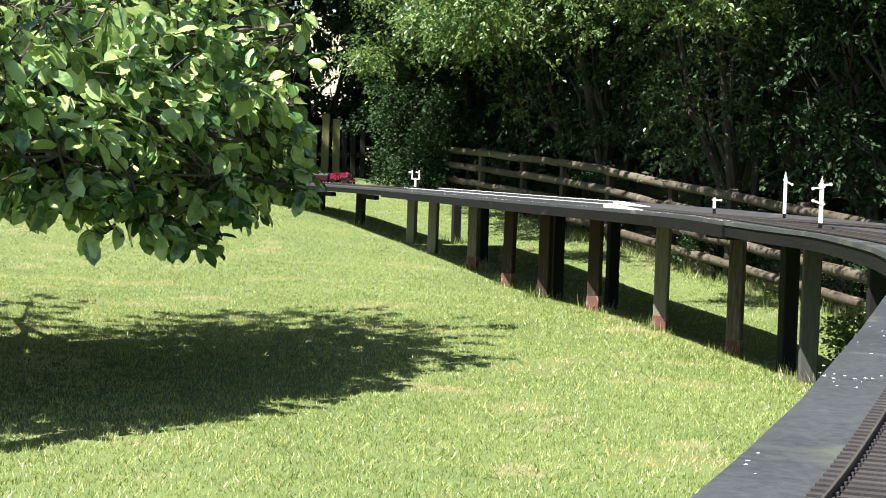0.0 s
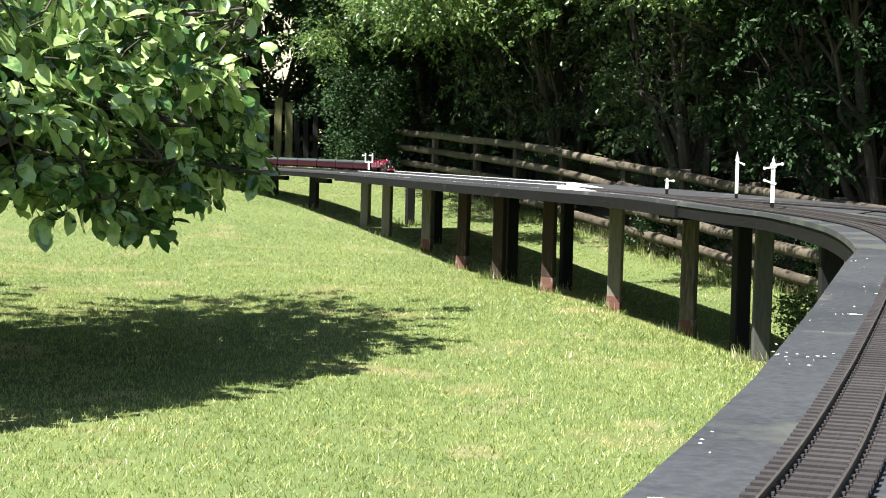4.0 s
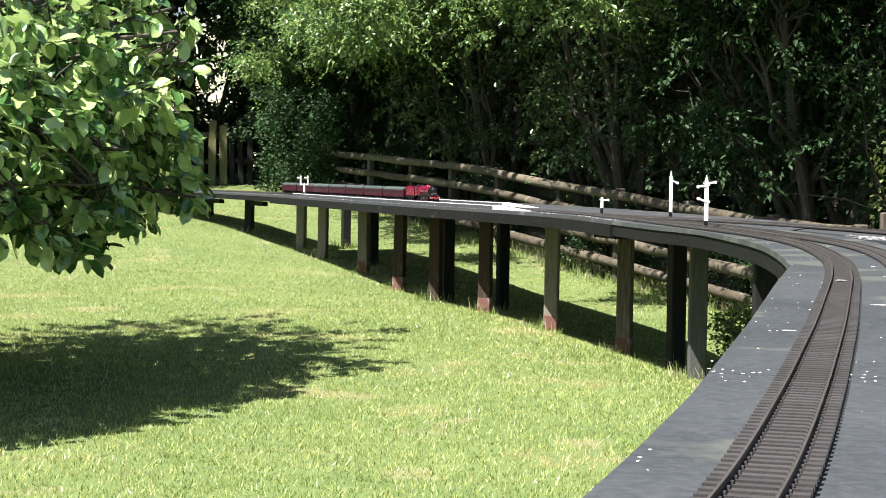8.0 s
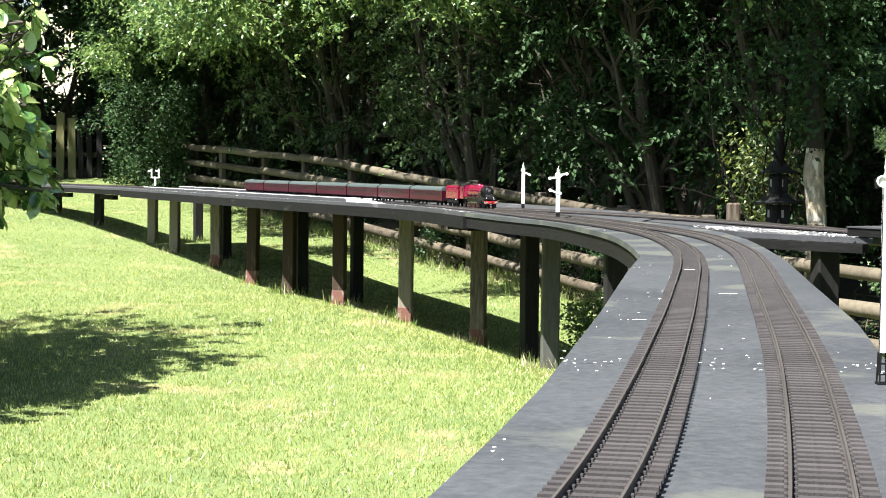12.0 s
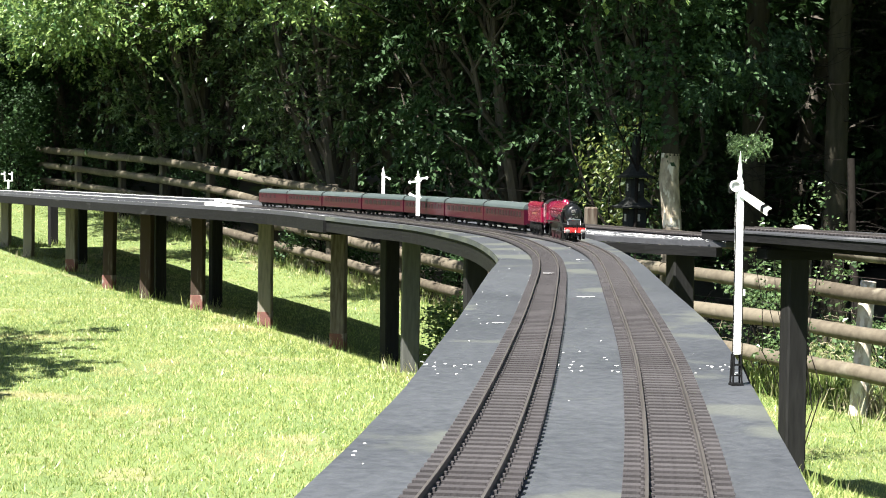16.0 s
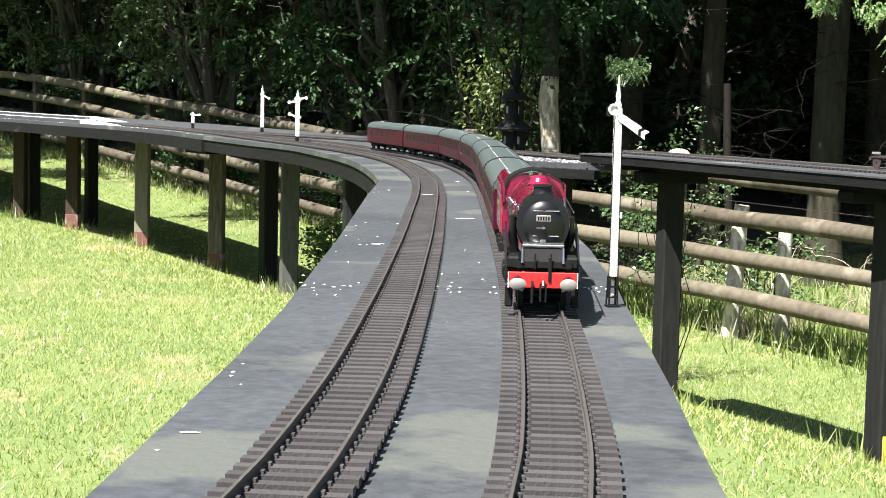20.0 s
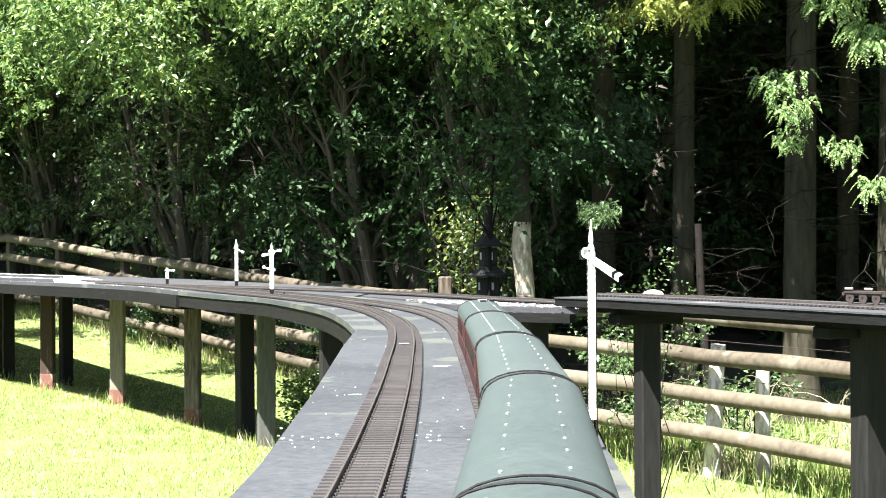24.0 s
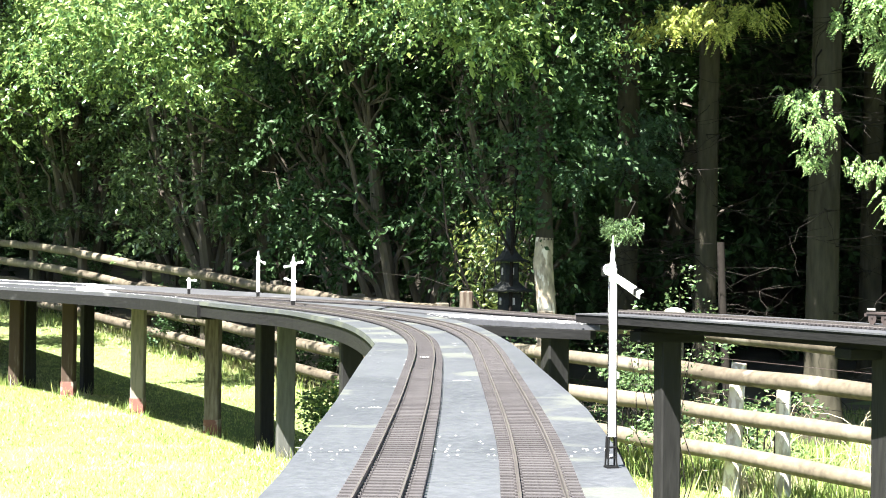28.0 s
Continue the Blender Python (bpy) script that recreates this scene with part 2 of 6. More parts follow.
# ------------------------------------------------------------------ mesh tools
class Shape:
    """Vertices and faces of one part."""

    def __init__(self):
        self.v, self.f = [], []

    def put(self, verts, faces, m=None):
        k = len(self.v)
        self.v += [tuple(m @ Vector(p)) for p in verts] if m else [tuple(p) for p in verts]
        self.f += [tuple(i + k for i in f) for f in faces]
        return self

    def box(self, c, s, b=0.0, m=None):
        """A box with centre c, size s and chamfered edges of width b."""
        hx, hy, hz = (x / 2 for x in s)
        if not b:
            vs = [(c[0] + i * hx, c[1] + j * hy, c[2] + k * hz) for i in (-1, 1) for j in (-1, 1) for k in (-1, 1)]
            return self.put(vs, [(0, 1, 3, 2), (4, 6, 7, 5), (0, 4, 5, 1), (2, 3, 7, 6), (0, 2, 6, 4), (1, 5, 7, 3)], m)
        bm = bmesh.new()
        bmesh.ops.create_cube(bm, size=1, matrix=Matrix.Translation(c) @ Matrix.Diagonal((*s, 1)))
        bmesh.ops.bevel(bm, geom=bm.edges[:], offset=b, segments=1, affect="EDGES")
        bm.verts.index_update()
        self.put([v.co.copy() for v in bm.verts], [[v.index for v in f.verts] for f in bm.faces], m)
        bm.free()
        return self

    def tube(self, pts, radii, n=10, caps=True, m=None):
        """A round bar along points with radii."""
        pts = [Vector(p) for p in pts]
        vs, fs = [], []
        up = None
        for i, p in enumerate(pts):
            d = (pts[min(i + 1, len(pts) - 1)] - pts[max(i - 1, 0)]).normalized()
            if up is None:
                up = d.orthogonal().normalized()
            up = (up - d * up.dot(d)).normalized()
            side = d.cross(up)
            r = radii[i] if isinstance(radii, (list, tuple)) else radii
            vs += [p + (up * math.cos(a) + side * math.sin(a)) * r for a in (2 * math.pi * k / n for k in range(n))]
        for i in range(len(pts) - 1):
            fs += [(i * n + k, i * n + (k + 1) % n, (i + 1) * n + (k + 1) % n, (i + 1) * n + k) for k in range(n)]
        if caps:
            fs += [tuple(range(n - 1, -1, -1)), tuple(range((len(pts) - 1) * n, len(pts) * n))]
        return self.put(vs, fs, m)

    def lathe(self, profile, n=24, m=None):
        """Turns (radius, height) pairs round z."""
        vs = [(r * math.cos(2 * math.pi * k / n), r * math.sin(2 * math.pi * k / n), z) for r, z in profile for k in range(n)]
        fs = [(i * n + k, i * n + (k + 1) % n, (i + 1) * n + (k + 1) % n, (i + 1) * n + k) for i in range(len(profile) - 1) for k in range(n)]
        fs += [tuple(range(n - 1, -1, -1)), tuple(range((len(profile) - 1) * n, len(profile) * n))]
        return self.put(vs, fs, m)

    def prism(self, outline, z0, z1, m=None):
        """A flat outline in x, y (anticlockwise) with thickness."""
        n = len(outline)
        vs = [(x, y, z) for z in (z0, z1) for x, y in outline]
        fs = [tuple(range(n - 1, -1, -1)), tuple(range(n, 2 * n))] + [(i, (i + 1) % n, n + (i + 1) % n, n + i) for i in range(n)]
        return self.put(vs, fs, m)

    def sweep(self, line, profile, closed=True, m=None):
        """A profile of (offset to the right, z) pairs along points in x, y."""
        k = len(profile)
        vs, fs = [], []
        for i, p in enumerate(line):
            a, b = Vector(line[max(i - 1, 0)]), Vector(line[min(i + 1, len(line) - 1)])
            d = (b - a).normalized()
            for o, z in profile:
                vs.append((p[0] + d.y * o, p[1] - d.x * o, z))
        for i in range(len(line) - 1):
            fs += [(i * k + j, i * k + (j + 1) % k, (i + 1) * k + (j + 1) % k, (i + 1) * k + j) for j in range(k if closed else k - 1)]
        if closed:
            fs += [tuple(range(k)), tuple(range(len(line) * k - 1, (len(line) - 1) * k - 1, -1))]
        return self.put(vs, fs, m)

    def mesh(self, name, mat, smooth=True):
        me = bpy.data.meshes.new(name)
        me.from_pydata(self.v, [], self.f)
        me.materials.append(mat)
        if smooth:
            me.polygons.foreach_set("use_smooth", [True] * len(me.polygons))
            me.set_sharp_from_angle(angle=radians(38))
        me.validate()
        return me


def part(name, shape, mat, parent=None, label="", m=None, smooth=True):
    """Links a shape, or a mesh that is made already, as one object under its thing."""
    ob = new(name, shape.mesh(name, mat, smooth) if isinstance(shape, Shape) else shape)
    ob.parent = parent
    if m is not None:
        ob.matrix_basis = m
    return tagged(ob, label)


def thing(name, label, category, group="", kind="", m=None):
    ob = new(name)
    if m is not None:
        ob.matrix_basis = m
    return tagged(ob, label, category, group, kind)


def quick(name, verts, faces, mat, parent=None):
    """A mesh from arrays."""
    me = bpy.data.meshes.new(name)
    me.from_pydata(verts.tolist(), [], faces.tolist())
    me.materials.append(mat)
    ob = new(name, me)
    ob.parent = parent
    return ob


def round_off(line, times=3):
    p = [np.array(q, float) for q in line]
    for _ in range(times):
        q = [p[0]]
        for a, b in zip(p[:-1], p[1:]):
            q += [a * 0.75 + b * 0.25, a * 0.25 + b * 0.75]
        p = q + [p[-1]]
    return [tuple(float(c) for c in q) for q in p]


def side(line, offset):
    """A line parallel to another, offset to the right of its direction."""
    out = []
    for i, p in enumerate(line):
        d = (Vector(line[min(i + 1, len(line) - 1)]) - Vector(line[max(i - 1, 0)])).normalized()
        out.append((p[0] + d.y * offset, p[1] - d.x * offset))
    return out


rng = np.random.default_rng(7)

# ------------------------------------------------------------------ plan
DECK = 0.75
TRACK_R = round_off([(-1.95, -9.0), (-1.25, -6.0), (-0.72, -3.8), (-0.42, -2.2), (-0.25, -1.2), (-0.10, -0.35), (0.03, 0.30), (0.155, 0.949), (0.174, 1.062), (0.2045, 1.279),
                     (0.2365, 1.527), (0.2505, 1.645), (0.2795, 1.885), (0.3135, 2.209), (0.357, 2.667), (0.4195, 3.36), (0.466, 3.865), (0.511, 4.42), (0.527, 4.72),
                     (0.536, 5.08), (0.532, 5.48), (0.505, 5.86), (0.452, 6.22), (0.40, 6.50), (0.34, 6.77), (0.225, 7.30), (0.035, 7.95), (-0.185, 8.56), (-0.425, 9.15), (-0.675, 9.75), (-0.92, 10.35),
                     (-1.41, 11.4), (-2.13, 12.75), (-3.12, 14.7), (-4.4, 17.2), (-5.8, 19.15), (-7.2, 20.7), (-9.2, 22.6), (-12.0, 24.6), (-15.0, 26.2)])
TRACK_L = round_off([(-2.15, -9.0), (-1.43, -6.0), (-0.90, -3.8), (-0.60, -2.2), (-0.42, -1.2), (-0.255, -0.3), (-0.006, 0.943), (0.014, 1.063), (0.0465, 1.277), (0.0775, 1.532),
                     (0.0905, 1.648), (0.1175, 1.887), (0.151, 2.209), (0.198, 2.663), (0.2625, 3.354), (0.309, 3.854), (0.350, 4.42), (0.365, 4.80), (0.366, 5.20),
                     (0.352, 5.65), (0.318, 6.05), (0.258, 6.45), (0.176, 6.85), (0.032, 7.4), (-0.15, 8.0), (-0.33, 8.65), (-0.53, 9.3), (-0.80, 10.05)])
TRACK_B = round_off([(-0.74, 9.9), (-0.42, 9.4), (-0.08, 9.0), (0.25, 8.5), (0.62, 7.75), (0.90, 6.95), (1.14, 6.36), (1.24, 6.14)])
TRACK_A = round_off([(1.24, 6.12), (1.37, 5.88), (1.57, 5.34), (1.80, 4.66), (2.12, 3.74), (2.5, 2.65)])
FRONT = [(-2.30, -9.0), (-1.60, -6.0), (-1.08, -3.8), (-0.75, -2.2), (-0.54, -1.2), (-0.38, -0.4), (-0.235, 0.25), (-0.122, 0.96), (-0.09, 1.2), (-0.06, 1.425), (-0.015, 1.81), (0.07, 2.74),
         (0.165, 3.9), (0.225, 4.55)]
BEND = [(0.225, 4.55), (0.228, 5.13), (0.206, 5.76), (0.169, 6.21), (0.058, 6.93), (-0.053, 7.51), (-0.25, 7.95), (-0.50, 8.75)]
STATION = [(-0.50, 8.75), (-0.80, 9.75), (-1.10, 10.4), (-1.76, 11.57), (-2.46, 12.77), (-3.44, 14.64), (-4.5, 16.6)]
FAR = [(-4.5, 16.6), (-6.07, 18.9), (-7.45, 20.4), (-9.4, 22.3), (-12.2, 24.3), (-15.2, 25.9)]
NEAR_BACK = [(-1.72, -9.0), (-1.05, -6.0), (-0.55, -3.8), (-0.25, -2.2), (-0.06, -1.2), (0.06, -0.4), (0.155, 0.25), (0.263, 0.96), (0.283, 1.11), (0.314, 1.33), (0.374, 1.79), (0.417, 2.12),
             (0.47, 2.6), (0.497, 2.96), (0.543, 3.6), (0.595, 4.28), (0.615, 4.62)]


def ground_z(x, y):
    """Height of the lawn: it rises towards the far left and falls off towards the fence on the right."""
    u = -0.4 * x + 0.9 * y - 14.2
    v = (0.9 * x + 0.4 * (y - 5.7) - 0.7) / 1.4
    up = 0.075 * 0.5 * (u + np.sqrt(u * u + 0.6)) - 0.012
    up = np.minimum(up, 0.9 + 0.02 * np.maximum(up - 0.9, 0))
    s = np.clip(v, 0, 1)
    near = np.clip((15 - y) / 4, 0, 1)
    down = -0.27 * s * s * (3 - 2 * s) * near
    bumps = 0.03 * np.sin(x * 1.3 + 0.7) * np.cos(y * 0.9) * np.clip(y / 6, 0, 1)
    return up + down + bumps


def gz(x, y):
    return float(ground_z(np.float64(x), np.float64(y)))


FENCE_LINE = [(-8.0, 27.1), (-4.58, 21.5), (-1.55, 16.45), (0.30, 13.0), (2.2, 8.75), (2.70, 7.72), (4.3, 4.5), (6.0, 1.0)]


def along(line, s):
    """The point s metres along a line, and the direction there."""
    for a, b in zip(line[:-1], line[1:]):
        d = math.dist(a, b)
        if s <= d or b is line[-1]:
            k = s / d
            return Vector((a[0] + (b[0] - a[0]) * k, a[1] + (b[1] - a[1]) * k)), Vector((b[0] - a[0], b[1] - a[1])) / d
        s -= d


def polar(az, dist):
    return dist * math.sin(radians(az)), dist * math.cos(radians(az))


def length(line):
    return sum(math.dist(a, b) for a, b in zip(line[:-1], line[1:]))


# ------------------------------------------------------------------ ground
def build_ground():
    xs = np.concatenate([[-900, -300, -120, -60, -40, -30, -24, -20, -17], np.arange(-15, 8.01, 0.25), [9, 11, 14, 18, 25, 40, 60, 120, 300, 900]])
    ys = np.concatenate([[-900, -300, -120, -60, -40, -25, -15, -9, -5, -2], np.arange(0, 30.01, 0.25), [32, 35, 40, 50, 80, 150, 400, 1500]])
    gx, gy = np.meshgrid(xs, ys)
    z = ground_z(gx, gy)
    verts = np.stack([gx, gy, z], -1).reshape(-1, 3)
    n = len(xs)
    i, j = np.meshgrid(np.arange(len(ys) - 1), np.arange(n - 1), indexing="ij")
    a = (i * n + j).ravel()
    faces = np.stack([a, a + 1, a + n + 1, a + n], -1)
    ob = quick("ground", verts, faces, LAWN)
    ob.data.polygons.foreach_set("use_smooth", [True] * len(ob.data.polygons))
    tagged(ob, "sunlit mown lawn, yellow-green with dry patches", "lawn", kind="structure")


def build_wood_floor():
    """Leaf litter under the trees, from the fence backwards."""
    pts = [along(FENCE_LINE, q) for q in np.linspace(0, length(FENCE_LINE), 60)]
    offs = [0.25, 0.8, 1.6, 3.0, 5.0, 8.0, 14.0, 24.0]
    verts, faces = [], []
    for p, d in pts:
        for k, o in enumerate(offs):
            if k == 0:
                o += 0.18 * math.sin(p.y * 3.1) + 0.1 * math.sin(p.y * 7.7)
            o = o + (3.6 if p.y < 11 else 0.0) * (1 if k < 5 else 0)
            x, y = p.x - d.y * o, p.y + d.x * o
            verts.append((x, y, gz(x, y) + 0.012))
    n = len(offs)
    for i in range(len(pts) - 1):
        faces += [(i * n + j, (i + 1) * n + j, (i + 1) * n + j + 1, i * n + j + 1) for j in range(n - 1)]
    ob = quick("wood_floor", np.array(verts), np.array(faces), SOIL)
    tagged(ob, "brown leaf litter on the ground under the trees", "woodland floor", kind="structure")


def fence_side(x, y):
    """Metres behind the fence (positive in the trees)."""
    out = np.full(np.shape(x), 1e9)
    for a, b in zip(FENCE_LINE[:-1], FENCE_LINE[1:]):
        a, b = np.array(a), np.array(b)
        d = (b - a) / np.linalg.norm(b - a)
        t = np.clip((x - a[0]) * d[0] + (y - a[1]) * d[1], 0, np.linalg.norm(b - a))
        px, py = x - a[0] - t * d[0], y - a[1] - t * d[1]
        dist = np.hypot(px, py)
        sign = np.where(px * -d[1] + py * d[0] > 0, 1, -1)
        better = dist < np.abs(out)
        out = np.where(better, dist * sign, out)
    return out


def blades(name, x, y, height, width, mat, lean=0.5, per=3):
    """Grass: tufts of thin triangles at x, y."""
    n = len(x) * per
    px = np.repeat(x, per) + rng.normal(0, 0.012, n)
    py = np.repeat(y, per) + rng.normal(0, 0.012, n)
    h = np.repeat(height, per) * rng.uniform(0.5, 1.25, n)
    a = rng.uniform(0, 2 * np.pi, n)
    t = rng.uniform(0, 2 * np.pi, n)
    tip = np.abs(rng.normal(0, lean, n)) * h
    z = ground_z(px, py) - 0.004
    w = width * rng.uniform(0.6, 1.3, n) / 2
    v = np.empty((n, 3, 3))
    v[:, 0] = np.stack([px - w * np.cos(a), py - w * np.sin(a), z], -1)
    v[:, 1] = np.stack([px + w * np.cos(a), py + w * np.sin(a), z], -1)
    v[:, 2] = np.stack([px + tip * np.cos(t), py + tip * np.sin(t), z + h], -1)
    return quick(name, v.reshape(-1, 3), np.arange(n * 3).reshape(-1, 3), mat)


def build_grass():
    x, y = rng.uniform(-8.5, 3.6, 420000), rng.uniform(2.6, 24, 420000)
    az = np.degrees(np.arctan2(x, y))
    keep = (az > -30) & (az < 23) & (fence_side(x, y) < 0.1) & (rng.random(len(x)) < np.clip((9.5 / y) ** 1.3, 0.12, 1))
    x, y = x[keep], y[keep]
    h = np.where(rng.random(len(x)) < 0.05, 0.034, 0.021)
    tagged(blades("lawn_grass", x, y, h, 0.0048, BLADE, 0.75, 4), "short mown yellow-green grass of the lawn", "grass", kind="stuff")
    # long grass round the feet of the posts and along the fence
    xs, ys, hs = [], [], []
    for px, py in FEET:
        n = 46
        xs.append(px + rng.normal(0, 0.085, n)), ys.append(py + rng.normal(0, 0.085, n)), hs.append(rng.uniform(0.03, 0.11, n))
    for s in np.arange(0.5, length(FENCE_LINE) - 0.3, 0.02):
        p, d = along(FENCE_LINE, s)
        near = p.y < 11
        n = 9 if near else 5
        o = rng.normal(0.42 if near else 0.15, 0.3 if near else 0.2, n)
        xs.append(p.x - d.y * o), ys.append(p.y + d.x * o), hs.append(rng.uniform(0.03, 0.20 if near else 0.13, n))
        if p.y < 11:
            o = rng.uniform(0.2, 3.8, 24)
            xs.append(p.x - d.y * o), ys.append(p.y + d.x * o), hs.append(rng.uniform(0.02, 0.12, 24))
    x, y, h = (np.concatenate(q) for q in (xs, ys, hs))
    tagged(blades("long_grass", x, y, h, 0.009, WILD, 0.45, 3), "uncut green grass along the fence and round the posts", "grass", kind="stuff")


def build_stalks():
    """Dry stems tangled behind the fence where no mower goes."""
    s = Shape()
    r = random.Random(77)
    for _ in range(170):
        q = r.uniform(length(FENCE_LINE) - 10.2, length(FENCE_LINE) - 6.3)
        p, d = along(FENCE_LINE, q)
        o = r.uniform(0.25, 1.3)
        x, y = p.x - d.y * o, p.y + d.x * o
        z, h, a = gz(x, y), r.uniform(0.15, 0.55), r.uniform(0, 6.28)
        lean, nod = r.uniform(0.05, 0.22), r.uniform(0.0, 0.12)
        cx, cy = math.cos(a), math.sin(a)
        arc = [(lean * 1.7 * u * u, h * (1.9 * u - u * u) - nod * u ** 4) for u in np.linspace(0, 1, 8)]
        s.tube([(x + cx * o, y + cy * o, z - 0.01 + up) for o, up in arc], [0.0026 - 0.0002 * k for k in range(8)], 4)
    tagged(part("dry_stalks", s, STRAW), "dry straw-coloured stalks tangled behind the fence", "dry grass", kind="stuff")


# ------------------------------------------------------------------ trestle
FEET = []
LAWN_POSTS = [(-0.28, 0.24, 1, 0), (-2.79, 0.43, 0, 1), (-5.34, 0.31, 0, 1), (-7.66, 0.3, 0, 1), (-9.41, 0.35, 0, 0), (-10.68, 0.4, 0, 1), (-11.93, 0.39, 0, 1), (-13.35, 0.36, 0, 0), (-14.1, 0.38, 0, 0), (-15.91, 0.3, 1, 0), (-17.29, 0.3, 1, 0), (-19.2, 0.25, 1, 0)]


def trestle_post(parent, x, y, turn, w=0.09, mat=POST, red=False, top=DECK - 0.03, lean=(0.0, 0.0)):
    z = gz(x, y)
    FEET.append((x, y))
    h = top - z + 0.06
    m = pose(x, y, z - 0.06, lean[0], lean[1], turn)
    p = part("post", Shape().box((0, 0, h / 2), (w, w, h), 0.006), mat, parent, "", m, False)
    if red:
        part("painted_foot", Shape().box((0, 0, 0.09), (w + 0.004, w + 0.004, 0.18), 0.004), POST_RED, p, "flaking red oxide paint", None, False)
    return p


def edge_at(az, back):
    """The place under the lawn edge of the deck in a direction from the eye, set back from the edge."""
    line = BEND + STATION[1:] + FAR[1:]
    best = None
    for p, q in zip(line[:-1], line[1:]):
        a0, a1 = (math.degrees(math.atan2(*r)) for r in (p, q))
        if min(a0, a1) <= az <= max(a0, a1) and a0 != a1:
            k = (az - a0) / (a1 - a0)
            best = math.hypot(p[0] + (q[0] - p[0]) * k, p[1] + (q[1] - p[1]) * k)
            d = (Vector(q) - Vector(p)).normalized()
            u = Vector(polar(az, 1.0))
            slant = max(0.25, abs(d.x * u.y - d.y * u.x))
    return polar(az, best + back / slant)


def build_trestle():
    tr = thing("railway_trestle", "raised grey-topped timber trestle deck on square weathered posts", "trestle", kind="structure")
    near_l, near_r = FRONT, NEAR_BACK

    def cut(line, y0, y1):
        ys = [p[1] for p in line]
        f = lambda y: (float(np.interp(y, ys, [p[0] for p in line])), y)
        return [f(y0)] + [p for p in line if y0 < p[1] < y1] + [f(y1)]

    for y0, y1, mat in ((-8.9, -4.2, FELT), (-4.197, 0.62, FELT), (0.623, 2.02, FELT), (2.023, 4.55, FELT)):
        a, b = cut(near_l, y0, y1), cut(near_r, y0, y1 if y1 < 4.5 else 4.6)
        part("deck_board", Shape().prism(b + a[::-1], DECK - 0.02, DECK), mat, tr, "", None, False)
    for line in (near_l, near_r):
        sgn = 1 if line is near_l else -1
        part("edge_beam", Shape().sweep(line, [(0.004 * sgn, DECK - 0.09), (0.04 * sgn, DECK - 0.09), (0.04 * sgn, DECK - 0.02), (0.004 * sgn, DECK - 0.02)][::1]), EDGE, tr, "", None, False)
    bend_back = [(0.615, 4.603), (0.638, 5.17), (0.652, 5.75), (0.63, 6.35), (0.56, 6.92), (0.44, 7.38), (0.37, 7.62)]
    stat_back = [(0.60, 8.62), (0.32, 9.45), (0.0, 10.3), (-0.62, 11.9), (-1.45, 13.5), (-2.45, 15.2), (-3.5, 17.0)]
    front = round_off(BEND, 2)
    part("deck_board", Shape().prism(bend_back + stat_back[:1] + [(0.45, 9.02)] + front[1:][::-1] + [(0.2249, 4.554)], DECK - 0.02, DECK), FELT, tr, "", None, False)
    st = round_off(STATION, 2)
    part("deck_board", Shape().prism([(0.45, 9.023)] + stat_back[1:] + st[::-1], DECK - 0.02, DECK + 0.002), FELT_OLD, tr, "", None, False)
    fr = round_off(FAR, 2)
    far_back = side(fr, 0.55)
    part("deck_board", Shape().prism(far_back + fr[::-1], DECK - 0.02, DECK - 0.001), FELT_OLD, tr, "", None, False)
    part("edge_beam", Shape().sweep(front, [(0.006, DECK - 0.08), (0.05, DECK - 0.08), (0.05, DECK - 0.02), (0.006, DECK - 0.02)]), EDGE, tr, "", None, False)
    part("edge_beam", Shape().sweep(st, [(-0.012, DECK - 0.085), (0.05, DECK - 0.085), (0.05, DECK - 0.02), (-0.012, DECK - 0.02)]), EDGE, tr, "", None, False)
    part("edge_beam", Shape().sweep(fr, [(0.004, DECK - 0.07), (0.05, DECK - 0.07), (0.05, DECK - 0.02), (0.004, DECK - 0.02)]), EDGE, tr, "", None, False)
    part("edge_beam", Shape().sweep(bend_back, [(-0.05, DECK - 0.10), (-0.006, DECK - 0.10), (-0.006, DECK - 0.02), (-0.05, DECK - 0.02)]), EDGE, tr, "", None, False)
    part("edge_beam", Shape().sweep(stat_back, [(-0.05, DECK - 0.09), (-0.006, DECK - 0.09), (-0.006, DECK - 0.02), (-0.05, DECK - 0.02)]), EDGE, tr, "", None, False)
    # the branch to the right
    chord = [(0.41, 7.72), (0.57, 7.25), (0.70, 6.48), (0.90, 6.20), (1.13, 6.00), (1.42, 6.12), (1.12, 6.85), (0.86, 7.52), (0.604, 8.615)]
    part("deck_board", Shape().prism(chord, DECK - 0.022, DECK - 0.002), FELT_OLD, tr, "", None, False)
    part("edge_beam", Shape().sweep(chord[:5], [(0.03, DECK - 0.055), (0.07, DECK - 0.055), (0.07, DECK - 0.022), (0.03, DECK - 0.022)], m=None), EDGE, tr, "", None, False)
    arm = [(1.05, 6.08), (1.205, 5.84), (1.405, 5.29), (1.635, 4.61), (1.955, 3.69), (2.355, 2.59)]
    part("deck_board", Shape().prism(arm[::-1] + side(arm, -0.48), DECK + 0.033, DECK + 0.038), FELT_OLD, tr, "", None, False)
    part("edge_board", Shape().sweep(arm, [(-0.004, DECK + 0.003), (-0.03, DECK + 0.003), (-0.03, DECK + 0.0328), (-0.004, DECK + 0.0328)]), EDGE, tr, "", None, False)
    part("edge_beam", Shape().sweep(arm, [(-0.06, DECK - 0.016), (-0.16, DECK - 0.016), (-0.16, DECK + 0.0325), (-0.06, DECK + 0.0325)]), EDGE, tr, "", None, False)
